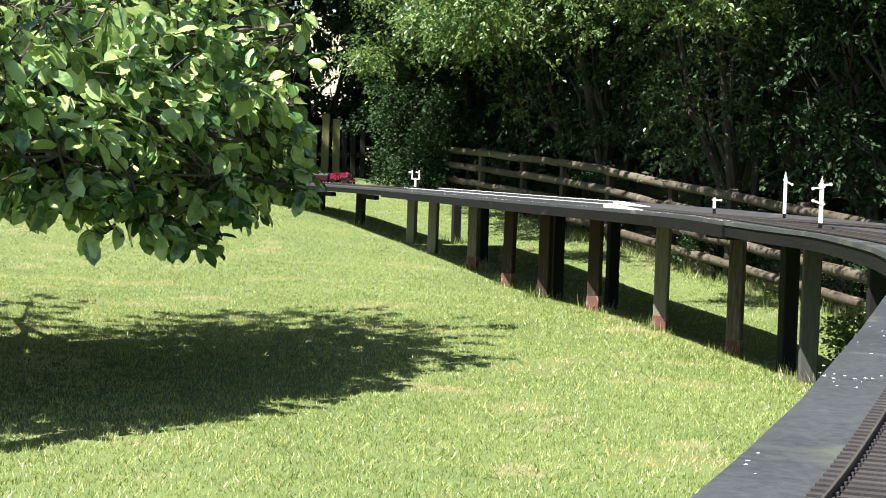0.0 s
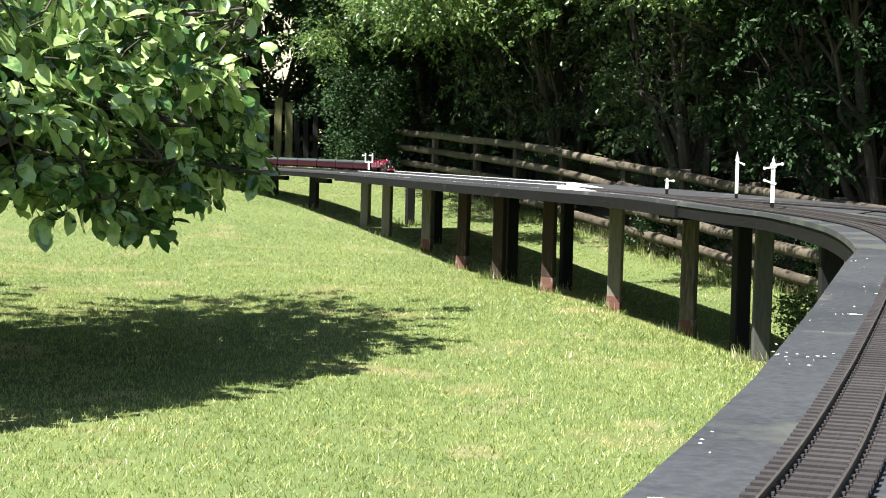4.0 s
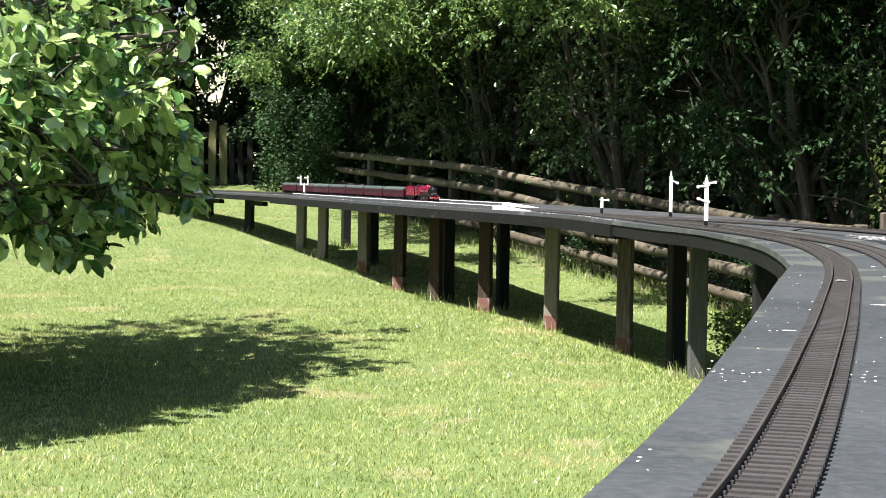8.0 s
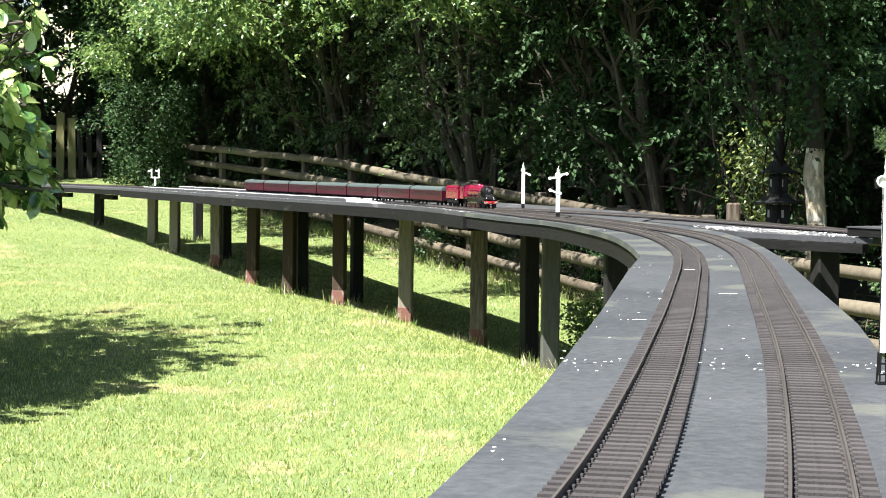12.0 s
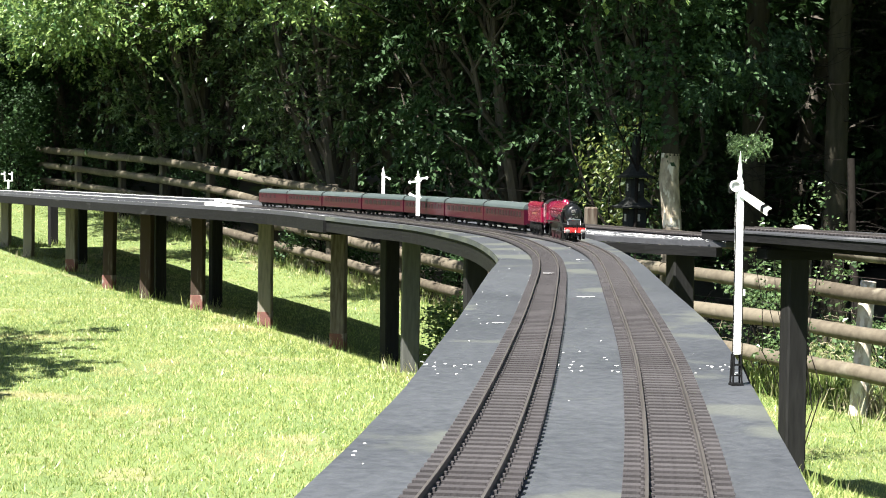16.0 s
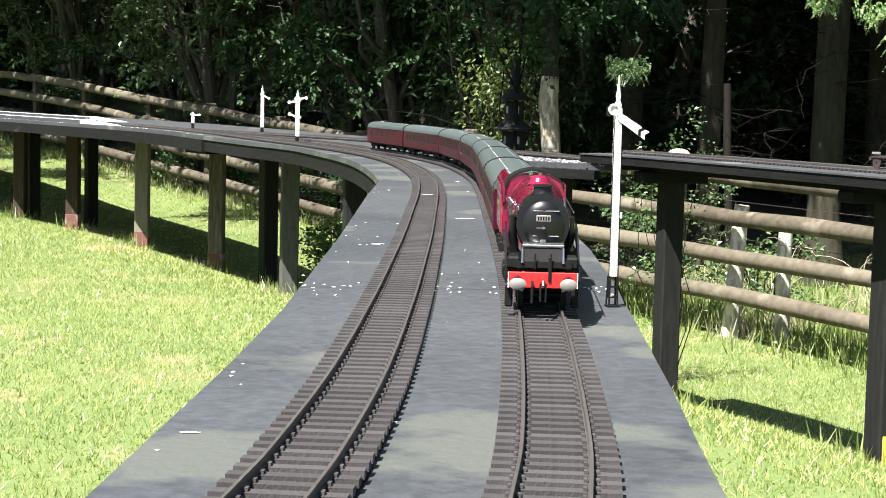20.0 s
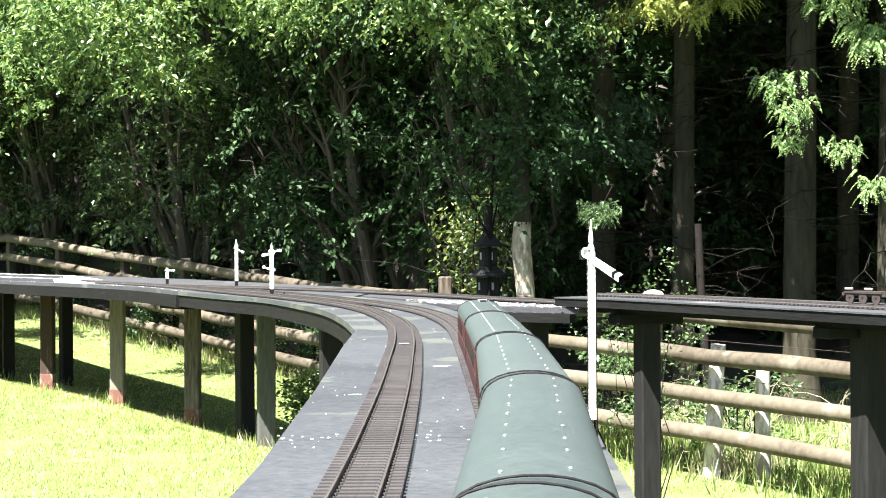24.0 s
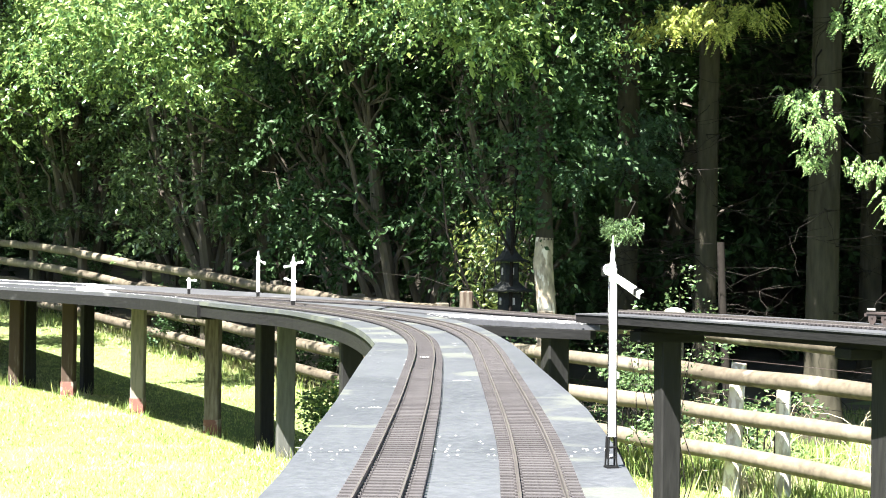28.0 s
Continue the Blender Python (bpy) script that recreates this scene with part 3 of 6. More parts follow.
    part("edge_beam", Shape().sweep(side(arm, -0.27), [(-0.06, DECK - 0.016), (-0.10, DECK - 0.016), (-0.10, DECK + 0.0325), (-0.06, DECK + 0.0325)]), EDGE, tr, "", None, False)
    # posts along the lawn
    for az, under, dark, red in LAWN_POSTS:
        x, y = edge_at(az, under)
        trestle_post(tr, x, y, (2 if az > -1 else -8) + random.uniform(-5, 5), 0.09, POST_GREY if az > -1 else POST_BLACK if dark else POST, bool(red), lean=(random.uniform(-0.4, 0.4), random.uniform(-0.4, 1.2)))
    for x, y, turn in ((0.50, 8.60, 20), (-0.165, 9.45, 24), (-1.62, 13.1, 27), (-2.06, 13.05, 27), (-3.22, 15.7, 28), (-3.85, 17.3, 28)):
        trestle_post(tr, x, y, turn, 0.088, POST_BLACK)
    for x, y, turn in ((0.225, 6.45, 5), (0.02, 1.9, 0), (0.35, 1.9, 0), (0.20, 3.9, 5), (0.52, 3.9, 5), (-0.5, -0.8, 15), (-0.1, -0.8, 15), (-1.0, -4, 15), (-0.7, -4, 15)):
        trestle_post(tr, x, y, turn, 0.088, POST_BLACK)
    trestle_post(tr, 1.0, 6.24, 15, 0.085, POST_BLACK)
    p = trestle_post(tr, 1.362, 5.90, 12, 0.078, POST_BLACK, top=DECK - 0.0165)
    q = trestle_post(tr, 1.79, 4.78, 12, 0.092, POST_BLACK, top=DECK - 0.0165)
    part("cap_timber", Shape().box((0, 0, 0), (0.26, 0.09, 0.042), 0.004), EDGE, tr, "", pose(1.36, 5.90, DECK - 0.038, 0, 0, 12), False)
    part("cap_timber", Shape().box((0, 0, 0), (0.22, 0.09, 0.035), 0.004), EDGE, tr, "", pose(1.74, 4.80, DECK - 0.034, 0, 0, 12), False)
    part("yellow_label", Shape().box((0, -0.049, 0.115), (0.07, 0.004, 0.09)), YELLOW, q, "torn yellow and white tape label", None, False)
    part("label_print", Shape().box((0.0, -0.0525, 0.13), (0.035, 0.002, 0.018)), BLACK_MATT, q, "", None, False)
    x, y = edge_at(-3.3, 0.22)
    part("cap_timber", Shape().box((0, 0, 0), (0.30, 0.09, 0.04), 0.004), EDGE, tr, "", pose(x, y, DECK - 0.105, 0, 0, -62), False)
    # cap timbers across the far posts
    for x, y in ((-5.12, 17.75), (-5.98, 18.95)):
        part("cross_timber", Shape().box((0, 0, 0), (0.5, 0.06, 0.05), 0.004), EDGE, tr, "", pose(x + 0.15, y + 0.08, DECK - 0.115, 0, 0, 30 if y < 12 else -58), False)


# ------------------------------------------------------------------ track
def sleeper_mesh():
    s = Shape().box((0, 0, 0.0025), (0.0105, 0.082, 0.0055))
    for y in (-0.0225, 0.0225):
        for o in (-0.0036, 0.0036):
            s.box((0, y + o, 0.0063), (0.0055, 0.0024, 0.0024))
    return s.mesh("sleeper", SLEEPER, False)


def build_track(line, near_from, near_to, base, label, name="railway_track"):
    tk = thing(name, label, "railway track", "railway tracks", kind="structure")
    total = length(line)
    step = 0.0222
    me = SLEEPER_MESH
    rest = Shape()
    cum = np.concatenate([[0], np.cumsum([math.dist(a, b) for a, b in zip(line[:-1], line[1:])])])
    P = np.array(line)
    ss = np.arange(0, total, step)
    px, py = np.interp(ss, cum, P[:, 0]), np.interp(ss, cum, P[:, 1])
    dx, dy = np.gradient(px), np.gradient(py)
    for x, y, a in zip(px, py, np.degrees(np.arctan2(dy, dx))):
        if near_from < y < near_to:
            part("sleeper", me, None, tk, "", pose(x, y, base, 0, 0, float(a) + random.uniform(-0.8, 0.8)))
        elif y > near_to:
            rest.box((0, 0, 0.0025), (0.0105, 0.082, 0.0055), 0, pose(x, y, base, 0, 0, float(a)))
    if rest.v:
        tagged(part("sleeper_run", rest, SLEEPER, tk, "", None, False), kind="stuff")
    for o in (-0.0225, 0.0225):
        part("rail", Shape().sweep(line, [(o - 0.0020, base + 0.005), (o + 0.0020, base + 0.005), (o + 0.0006, base + 0.0065), (o + 0.0007, base + 0.0095),
                                          (o + 0.0011, base + 0.0105), (o + 0.0011, base + 0.0125), (o - 0.0011, base + 0.0125), (o - 0.0011, base + 0.0105),
                                          (o - 0.0007, base + 0.0095), (o - 0.0007, base + 0.0065)]), RAIL, tk, "", None, False)
    part("track_bed", Shape().sweep(line, [(-0.040, base - 0.001), (0.040, base - 0.001), (0.040, base + 0.0006), (-0.040, base + 0.0006)]), BED, tk, "", None, False)


RAIL_TOP = DECK + 0.004 + 0.0125


# ------------------------------------------------------------------ signals, platforms
def signal(x, y, height, turn, arms, label, name="semaphore_signal", detail=False, base_z=DECK):
    """A model semaphore signal. arms: (height share, side, drop in degrees)."""
    sg = thing(name, label, "signal", "model signals", m=pose(x, y, base_z, 0, 0, turn))
    w = 0.0051 if detail else 0.012
    foot = 0.036
    part("foot_frame", Shape().box((0, 0, foot / 2), (w * 1.5, w * 1.5, foot)) if not detail else Shape().box((0, 0, 0.0012), (0.014, 0.014, 0.0024))
         .tube([(-0.0052, -0.005, 0), (-0.0040, -0.004, foot)], 0.0011, 6).tube([(0.0052, -0.005, 0), (0.0040, -0.004, foot)], 0.0011, 6)
         .tube([(-0.0055, 0.005, 0), (-0.0045, 0.004, foot)], 0.0011, 6).tube([(0.0055, 0.005, 0), (0.0045, 0.004, foot)], 0.0011, 6)
         .box((0, -0.0045, 0.012), (0.0095, 0.002, 0.002)).box((0, -0.0045, 0.024), (0.0095, 0.002, 0.002)).tube([(0.018, 0.004, 0.002), (0.006, 0, 0.026)], 0.0010, 6),
         BLACK_MATT, sg, "black lattice foot", None, False)
    part("post", Shape().prism([(-w * 0.75, -w * 0.7), (w * 0.75, -w * 0.7), (w * 0.75, w * 0.7), (-w * 0.75, w * 0.7)], foot, height * 0.86), WHITE, sg, "", None, False)
    if detail:
        for o in (-1, 1):
            part("ladder_rail", Shape().tube([(o * 0.0056, -w * 0.5, foot * 0.3), (o * 0.0048, -w * 0.5, height * 0.80)], 0.0006, 5), BLACK_MATT, sg)
        part("balance_lever", Shape().box((0.0062, -0.004, height * 0.40), (0.002, 0.002, 0.007)), WHITE, sg, "", None, False)
    part("finial", Shape().lathe([(w * 0.8, 0), (w * 0.85, 0.004), (w * 0.45, 0.009), (w * 0.6, 0.014), (w * 0.15, height * 0.115), (0.0004, height * 0.14)], 10,
                                 Matrix.Translation((0, 0, height * 0.86))), WHITE, sg)
    al = 0.042 if detail else 0.040
    for share, sd, drop in arms:
        z = height * share
        m = pose(0, -w * 0.9, z, 0, drop * sd, 0)
        if detail:  # a distant arm with a notched end
            blade = [(0.0, -0.0042), (al * 0.96, -0.0052), (al * 0.89, 0.0), (al * 0.96, 0.0052), (0.0, 0.0042)]
            a = part("signal_arm", Shape().prism([(sd * x, z) for x, z in (blade if sd > 0 else blade[::-1])], -0.0011, 0.0011, pose(0, 0, 0, 90)), WHITE, sg, "", m, False)
        else:
            a = part("signal_arm", Shape().box((sd * al * 0.5, 0, 0), (al, 0.0022, 0.0085)).tube([(sd * al, -0.004, 0), (sd * al, 0.004, 0)], 0.0075, 10), WHITE, sg, "", m, False)
        if detail:
            part("arm_band", Shape().prism([(sd * al * 0.72, -0.0049), (sd * al * 0.82, -0.0050), (sd * al * 0.75, 0.0), (sd * al * 0.82, 0.0050), (sd * al * 0.72, 0.0049), (sd * al * 0.65, 0.0)], -0.0014, 0.0014, pose(0, 0, 0, 90)), BLACK_MATT, a, "black stripe", None, False)
        part("spectacle", Shape().lathe([(0.0050, -0.001), (0.0066, -0.001), (0.0066, 0.001), (0.0050, 0.001), (0.0050, -0.001)], 16, pose(-sd * 0.0095, 0, 0.003, 90)), WHITE, a)
        part("lamp", Shape().box((-sd * 0.0085, 0.004, 0.0055), (0.007, 0.006, 0.011), 0.001).tube([(-sd * 0.0085, 0.004, 0.0105), (-sd * 0.0085, 0.004, 0.0135)], [0.0022, 0.0014], 8), BLACK, sg,
             "small black lamp case", Matrix.Translation((0, 0, z)), False)
    return sg


def build_signals():
    signal(0.366, 1.868, 0.268, 6, [(0.825, 1, 33)], "tall white model semaphore signal with lowered arm on the deck edge", detail=True)
    signal(-0.006, 7.74, 0.250, 4, [(0.84, 1, -8), (0.80, -1, 8), (0.50, -1, -20)], "white model signal post with three small arms")
    signal(-0.21, 9.55, 0.275, 4, [(0.80, 1, 25)], "white model semaphore signal beside the far track")
    signal(-0.66, 10.4, 0.105, 0, [(0.82, 1, -2)], "short white model signal standing on the deck")
    s = signal(-4.08, 16.35, 0.13, 10, [], "white bracket signal with two small dolls")
    part("bracket", Shape().box((0, 0, 0.115), (0.085, 0.01, 0.01)), WHITE, s, "", None, False)
    for o in (-0.036, 0.036):
        part("doll", Shape().box((o, 0, 0.16), (0.014, 0.012, 0.09)).box((o - 0.018, -0.008, 0.185), (0.035, 0.003, 0.014)), WHITE, s, "", None, False)


def build_platforms():
    for off, s0, s1, wide in ((0.045, 2.3, 8.2, 0.13), (0.535, 3.3, 8.6, 0.12)):
        pl = thing("station_platform", "long narrow model platform with white edges and ramp", "platform", "model platforms")
        ln = round_off(STATION, 3)
        pts = side([tuple(along(ln, s)[0]) for s in np.arange(s0, s1, 0.25)], off)
        z = DECK + 0.002
        part("platform_slab", Shape().sweep(pts[1:], [(0, z), (wide, z), (wide, z + 0.024), (0, z + 0.024)]), FELT_OLD, pl, "", None, False)
        for o in (0.0,):
            part("white_edge", Shape().sweep(pts[1:], [(o - 0.002, z + 0.0242), (o + 0.012, z + 0.0242), (o + 0.012, z + 0.0275), (o - 0.002, z + 0.0275)]), WHITE, pl, "", None, False)
        a, b = Vector(pts[0]), Vector(pts[1])
        d = (b - a).normalized()
        n = Vector((d.y, -d.x))
        e = a - d * 0.30
        q = [e, b, b + n * 0.055, e + n * 0.055]
        part("ramp", Shape().put([(p.x, p.y, z + 0.001) for p in q] + [(q[0].x, q[0].y, z + 0.003), (q[1].x, q[1].y, z + 0.0285), (q[2].x, q[2].y, z + 0.0285), (q[3].x, q[3].y, z + 0.003)],
                                 [(3, 2, 1, 0), (4, 5, 6, 7), (0, 1, 5, 4), (1, 2, 6, 5), (2, 3, 7, 6), (3, 0, 4, 7)]), WHITE, pl, "", None, False)


# ------------------------------------------------------------------ train (x forward, z up from the rail)
def wheel_mesh(r, spokes=0):
    s = Shape().lathe([(r * 1.09, -0.0030), (r * 1.09, -0.0018), (r, -0.0014), (r * 0.985, 0.003), (r * 0.84, 0.003), (r * 0.82, 0.001)], 28, pose(0, 0, 0, 90))
    if spokes:
        for k in range(spokes):
            s.box((0, 0, r * 0.46), (r * 0.07, 0.0022, r * 0.8), 0, pose(0, 0, 0, 0, 360 * k / spokes, 0))
        s.lathe([(r * 0.18, -0.003), (r * 0.18, 0.004), (0.0005, 0.004)], 14, pose(0, 0, 0, 90))
    return s


SPIN = []


def wheels(parent, xs, r, mat, spokes=0, moving=True, y=0.0245):
    for x in xs:
        part("axle", Shape().tube([(x, -y, r), (x, y, r)], 0.0022, 8), BLACK_MATT, parent)
        for sd in (-1, 1):
            me = WHEELS.setdefault((r, mat.name, spokes), None) or wheel_mesh(r, spokes).mesh("wheel", mat)
            WHEELS[(r, mat.name, spokes)] = me
            w = part("wheel", me, None, parent, "", pose(x, sd * y, r, 0, 0, 0 if sd > 0 else 180))
            if moving:
                SPIN.append((w, x, sd * y, r, sd))


WHEELS = {}


def BR(x):
    """Radius of the tapered boiler."""
    return float(np.interp(x, [-0.085, -0.05, 0.05, 0.116], [0.0372, 0.0366, 0.0332, 0.0288]))


def build_engine():
    e = thing("steam_locomotive", "crimson model express steam locomotive with black smokebox and red buffer beam", "locomotive")
    cz = 0.0845
    turn = pose(0, 0, cz, 0, 90, 0)
    part("frame", Shape().box((-0.005, 0, 0.034), (0.40, 0.030, 0.022)).box((0.175, 0, 0.046), (0.06, 0.066, 0.006)), BLACK_MATT, e, "", None, False)
    part("smokebox", Shape().lathe([(0.0285, 0.115), (0.0298, 0.117), (0.0298, 0.1745), (0.0305, 0.176), (0.0300, 0.1785), (0.0245, 0.179)], 40, turn), BLACK, e, "black smokebox")
    door = part("smokebox_door", Shape().lathe([(0.0228, 0.1785), (0.0232, 0.1812), (0.0215, 0.1832), (0.0155, 0.1858), (0.0078, 0.1872), (0.0005, 0.1876)], 40, turn), BLACK, e, "dished black smokebox door")
    for z in (0.0135, -0.0115):
        part("hinge_strap", Shape().box((0.1845, 0.003, cz + z), (0.0035, 0.030, 0.0008), 0.0003), BUFFER, door, "", None, False)
    part("door_handle", Shape().tube([(0.186, 0, cz - 0.003), (0.1925, 0, cz - 0.003)], 0.0016, 8).box((0.1925, -0.003, cz - 0.003), (0.0012, 0.010, 0.0012)), STEEL, door, "", None, False)
    plate = part("number_plate", Shape().box((0.1868, 0, cz + 0.0062), (0.002, 0.0165, 0.0062), 0.0003), BUFFER, door, "pale number plate", None, False)
    for k in range(5):
        part("plate_bar", Shape().box((0.1880, (k - 2) * 0.0029, cz + 0.0062), (0.0004, 0.0018, 0.0036)), BLACK_MATT, plate, "", None, False)
    part("shed_disc", Shape().lathe([(0.0034, 0), (0.0034, 0.0012), (0.0028, 0.0014)], 16, pose(0.1845, 0, cz - 0.0165, 0, 90)), STEEL, door)
    part("boiler", Shape().lathe([(0.0372, -0.085), (0.0366, -0.05), (0.0332, 0.05), (0.0288, 0.116)], 40, turn), CRIMSON, e, "glossy crimson boiler")
    fb = [(-0.037, 0.045), (0.037, 0.045), (0.0375, 0.100), (0.033, 0.1125), (0.02, 0.1185), (0, 0.1202), (-0.02, 0.1185), (-0.033, 0.1125), (-0.0375, 0.100)]
    part("firebox", Shape().put([(x, y, z) for x in (-0.135, -0.083) for y, z in fb], [tuple(range(8, -1, -1)), tuple(range(9, 18))] + [(i, (i + 1) % 9, 9 + (i + 1) % 9, 9 + i) for i in range(9)]), CRIMSON, e)
    for x in (0.085, 0.03, -0.025, -0.082):
        part("boiler_band", Shape().lathe([(BR(x) - 0.0004, x - 0.0007), (BR(x) + 0.0006, x - 0.0004), (BR(x) + 0.0006, x + 0.0004), (BR(x) - 0.0004, x + 0.0007)], 36, turn), BLACK, e)
    part("chimney", Shape().lathe([(0.0135, 0.0), (0.0108, 0.003), (0.0104, 0.0065), (0.0120, 0.0075), (0.0120, 0.0092), (0.008, 0.0092)], 24, Matrix.Translation((0.148, 0, cz + 0.0285)) @ Matrix.Diagonal((1.35, 1, 1, 1))), BLACK, e, "low black double chimney")
    part("dome", Shape().lathe([(0.016, 0.0), (0.0125, 0.003), (0.0115, 0.006), (0.008, 0.0095), (0.0005, 0.0105)], 24, Matrix.Translation((0.03, 0, cz + 0.0325))), CRIMSON, e)
    part("top_feed", Shape().lathe([(0.012, 0), (0.010, 0.004), (0.006, 0.007), (0.0005, 0.008)], 20, Matrix.Translation((0.075, 0, cz + 0.0302))), CRIMSON, e)
    part("safety_valve", Shape().tube([(-0.10, -0.006, 0.118), (-0.10, -0.006, 0.124)], 0.003, 10).tube([(-0.10, 0.006, 0.118), (-0.10, 0.006, 0.124)], 0.003, 10), STEEL, e)
    for sd in (-1, 1):
        part("handrail", Shape().tube([(0.17, sd * 0.0350, cz + 0.012), (-0.08, sd * 0.0392, cz + 0.012)], 0.0009, 6), STEEL, e)
        for x in (0.15, 0.11, 0.07, 0.03, -0.01, -0.05):
            part("rail_knob", Shape().lathe([(0.0016, -0.0012), (0.0022, 0), (0.0016, 0.0012)], 8, pose(x, sd * (BR(x) - 0.0015), cz + 0.012, 90)), STEEL, e)
        part("running_board", Shape().put([(x, y, z) for x, z in ((-0.135, 0.055), (0.12, 0.055), (0.15, 0.052), (0.182, 0.043), (0.182, 0.040), (0.15, 0.048), (0.12, 0.051), (-0.135, 0.051)) for y in (sd * 0.026, sd * 0.041)],
                                          [(0, 2, 3, 1), (2, 4, 5, 3), (4, 6, 7, 5), (6, 8, 9, 7), (8, 10, 11, 9), (10, 12, 13, 11), (12, 14, 15, 13), (14, 0, 1, 15), (1, 3, 5, 7, 9, 11, 13, 15), (14, 12, 10, 8, 6, 4, 2, 0)]), BLACK, e, "", None, False)
        part("splasher_side", Shape().box((0.0, sd * 0.0415, 0.053), (0.26, 0.001, 0.006)), BLACK, e, "", None, False)
        part("cylinder", Shape().tube([(0.105, sd * 0.034, 0.034), (0.165, sd * 0.034, 0.034)], 0.0115, 20).box((0.135, sd * 0.032, 0.046), (0.056, 0.020, 0.014), 0.003), BLACK, e)
        part("steam_pipe", Shape().tube([(0.14, sd * 0.030, 0.05), (0.142, sd * 0.034, 0.07), (0.146, sd * 0.0325, 0.09)], 0.0052, 10), BLACK, e)
        part("side_frame", Shape().box((0.186, sd * 0.0330, 0.0475), (0.034, 0.014, 0.012), 0.002), BLACK_MATT, e, "", None, False)
        part("connecting_rod", Shape().box((0.03, sd * 0.0345, 0.030), (0.15, 0.002, 0.0045), 0.0006), STEEL, e, "", None, False)
        part("coupling_rod", Shape().box((-0.005, sd * 0.0318, 0.026), (0.15, 0.0018, 0.0042), 0.0006), STEEL, e, "", None, False)
        part("front_step", Shape().box((0.190, sd * 0.0375, 0.0130), (0.014, 0.009, 0.021), 0.0015), BLACK_MATT, e, "", None, False)
        bf = part("buffer", Shape().tube([(0.214, sd * 0.0285, 0.030), (0.224, sd * 0.0285, 0.030)], [0.0062, 0.005], 14), BLACK, e)
        part("buffer_head", Shape().lathe([(0.0085, 0), (0.0085, 0.0012), (0.006, 0.0026), (0.0005, 0.003)], 22, pose(0.2235, sd * 0.0285, 0.0285, 0, 90) @ Matrix.Diagonal((0.70, 1.16, 1, 1))), BUFFER, bf, "pale oval buffer head")
        part("lamp_iron", Shape().box((0.212, sd * 0.028, 0.047), (0.002, 0.003, 0.008)), BLACK, e, "", None, False)
        part("cab_side", Shape().prism([(-0.198, 0.045), (-0.14, 0.045), (-0.137, 0.083), (-0.131, 0.087), (-0.131, 0.109), (-0.198, 0.109)], -0.0012, 0.0012, pose(0, sd * 0.041, 0, 90)), CRIMSON, e, "crimson cab side", None, False)
        part("cab_window", Shape().box((-0.150, sd * 0.0425, 0.094), (0.018, 0.0012, 0.016)), PANE, e, "", None, False)
        part("cab_number_bar", Shape().box((-0.168, sd * 0.0425, 0.074), (0.022, 0.0008, 0.004)), GOLD, e, "", None, False)
    cover = part("inside_cylinder_cover", Shape().put([(x, y, z) for y in (-0.0225, 0.0225) for x, z in ((0.178, 0.066), (0.196, 0.064), (0.2045, 0.046), (0.178, 0.046))],
                                                      [(0, 1, 2, 3), (7, 6, 5, 4), (0, 4, 5, 1), (1, 5, 6, 2), (2, 6, 7, 3), (3, 7, 4, 0)]), BLACK_MATT, e, "black front cylinder cover", None, False)
    part("cover_rail", Shape().tube([(0.1965, -0.0235, 0.0638), (0.1965, 0.0235, 0.0638)], 0.0021, 12).box((0.187, 0, 0.0664), (0.016, 0.046, 0.0012)), STEEL, cover, "polished steel top edge")
    for y in (-0.0232, 0.0232):
        part("cover_stud", Shape().tube([(0.198, y, 0.062), (0.2055, y, 0.047)], [0.0013, 0.0018], 8), STEEL, cover)
    for y in (-0.009, 0.009):
        part("lamp_post", Shape().tube([(0.207, y, 0.042), (0.207, y, 0.057)], 0.0011, 6), BLACK, cover)
    for sd in (-1, 1):
        curve = [(0.112, 0.082), (0.130, 0.079), (0.150, 0.072), (0.168, 0.062), (0.182, 0.052), (0.196, 0.045), (0.206, 0.043)]
        part("curved_valance", Shape().put([(x, sd * y, z + dz) for y in (0.0405, 0.0425) for dz in (0, -0.016) for x, z in curve],
                                           [(i, i + 1, 8 + i, 7 + i) for i in range(6)] + [(14 + i, 21 + i, 22 + i, 15 + i) for i in range(6)] + [(i, 14 + i, 15 + i, i + 1) for i in range(6)]
                                           + [(7 + i, 8 + i, 22 + i, 21 + i) for i in range(6)] + [(0, 7, 21, 14), (6, 20, 27, 13)]), BLACK, e, "", None, False)
    part("saddle", Shape().box((0.148, 0, 0.058), (0.05, 0.044, 0.022), 0.004), BLACK, e, "", None, False)
    part("buffer_beam", Shape().box((0.2115, 0, 0.0315), (0.0045, 0.078, 0.0155), 0.0006), SCARLET, e, "scarlet buffer beam", None, False)
    for y in (-0.0395, 0.0395):
        part("beam_edge", Shape().box((0.2142, y * 0.985, 0.0315), (0.0006, 0.0009, 0.0155)), WHITE, e, "", None, False)
    part("lamp_bracket", Shape().box((0.2145, 0.0075, 0.0425), (0.0022, 0.0035, 0.024), 0.0004), BLACK, e, "", None, False)
    part("coupling_hook", Shape().tube([(0.214, 0, 0.032), (0.226, 0, 0.031), (0.229, 0, 0.027)], 0.0018, 8), STEEL, e)
    part("screw_link", Shape().tube([(0.226, -0.003, 0.030), (0.227, -0.003, 0.012), (0.227, 0.003, 0.012), (0.226, 0.003, 0.030)], 0.0012, 6), BLACK, e)
    part("brake_hose", Shape().tube([(0.215, -0.012, 0.030), (0.222, -0.012, 0.026), (0.222, -0.012, 0.010)], 0.0016, 8), BLACK_MATT, e)
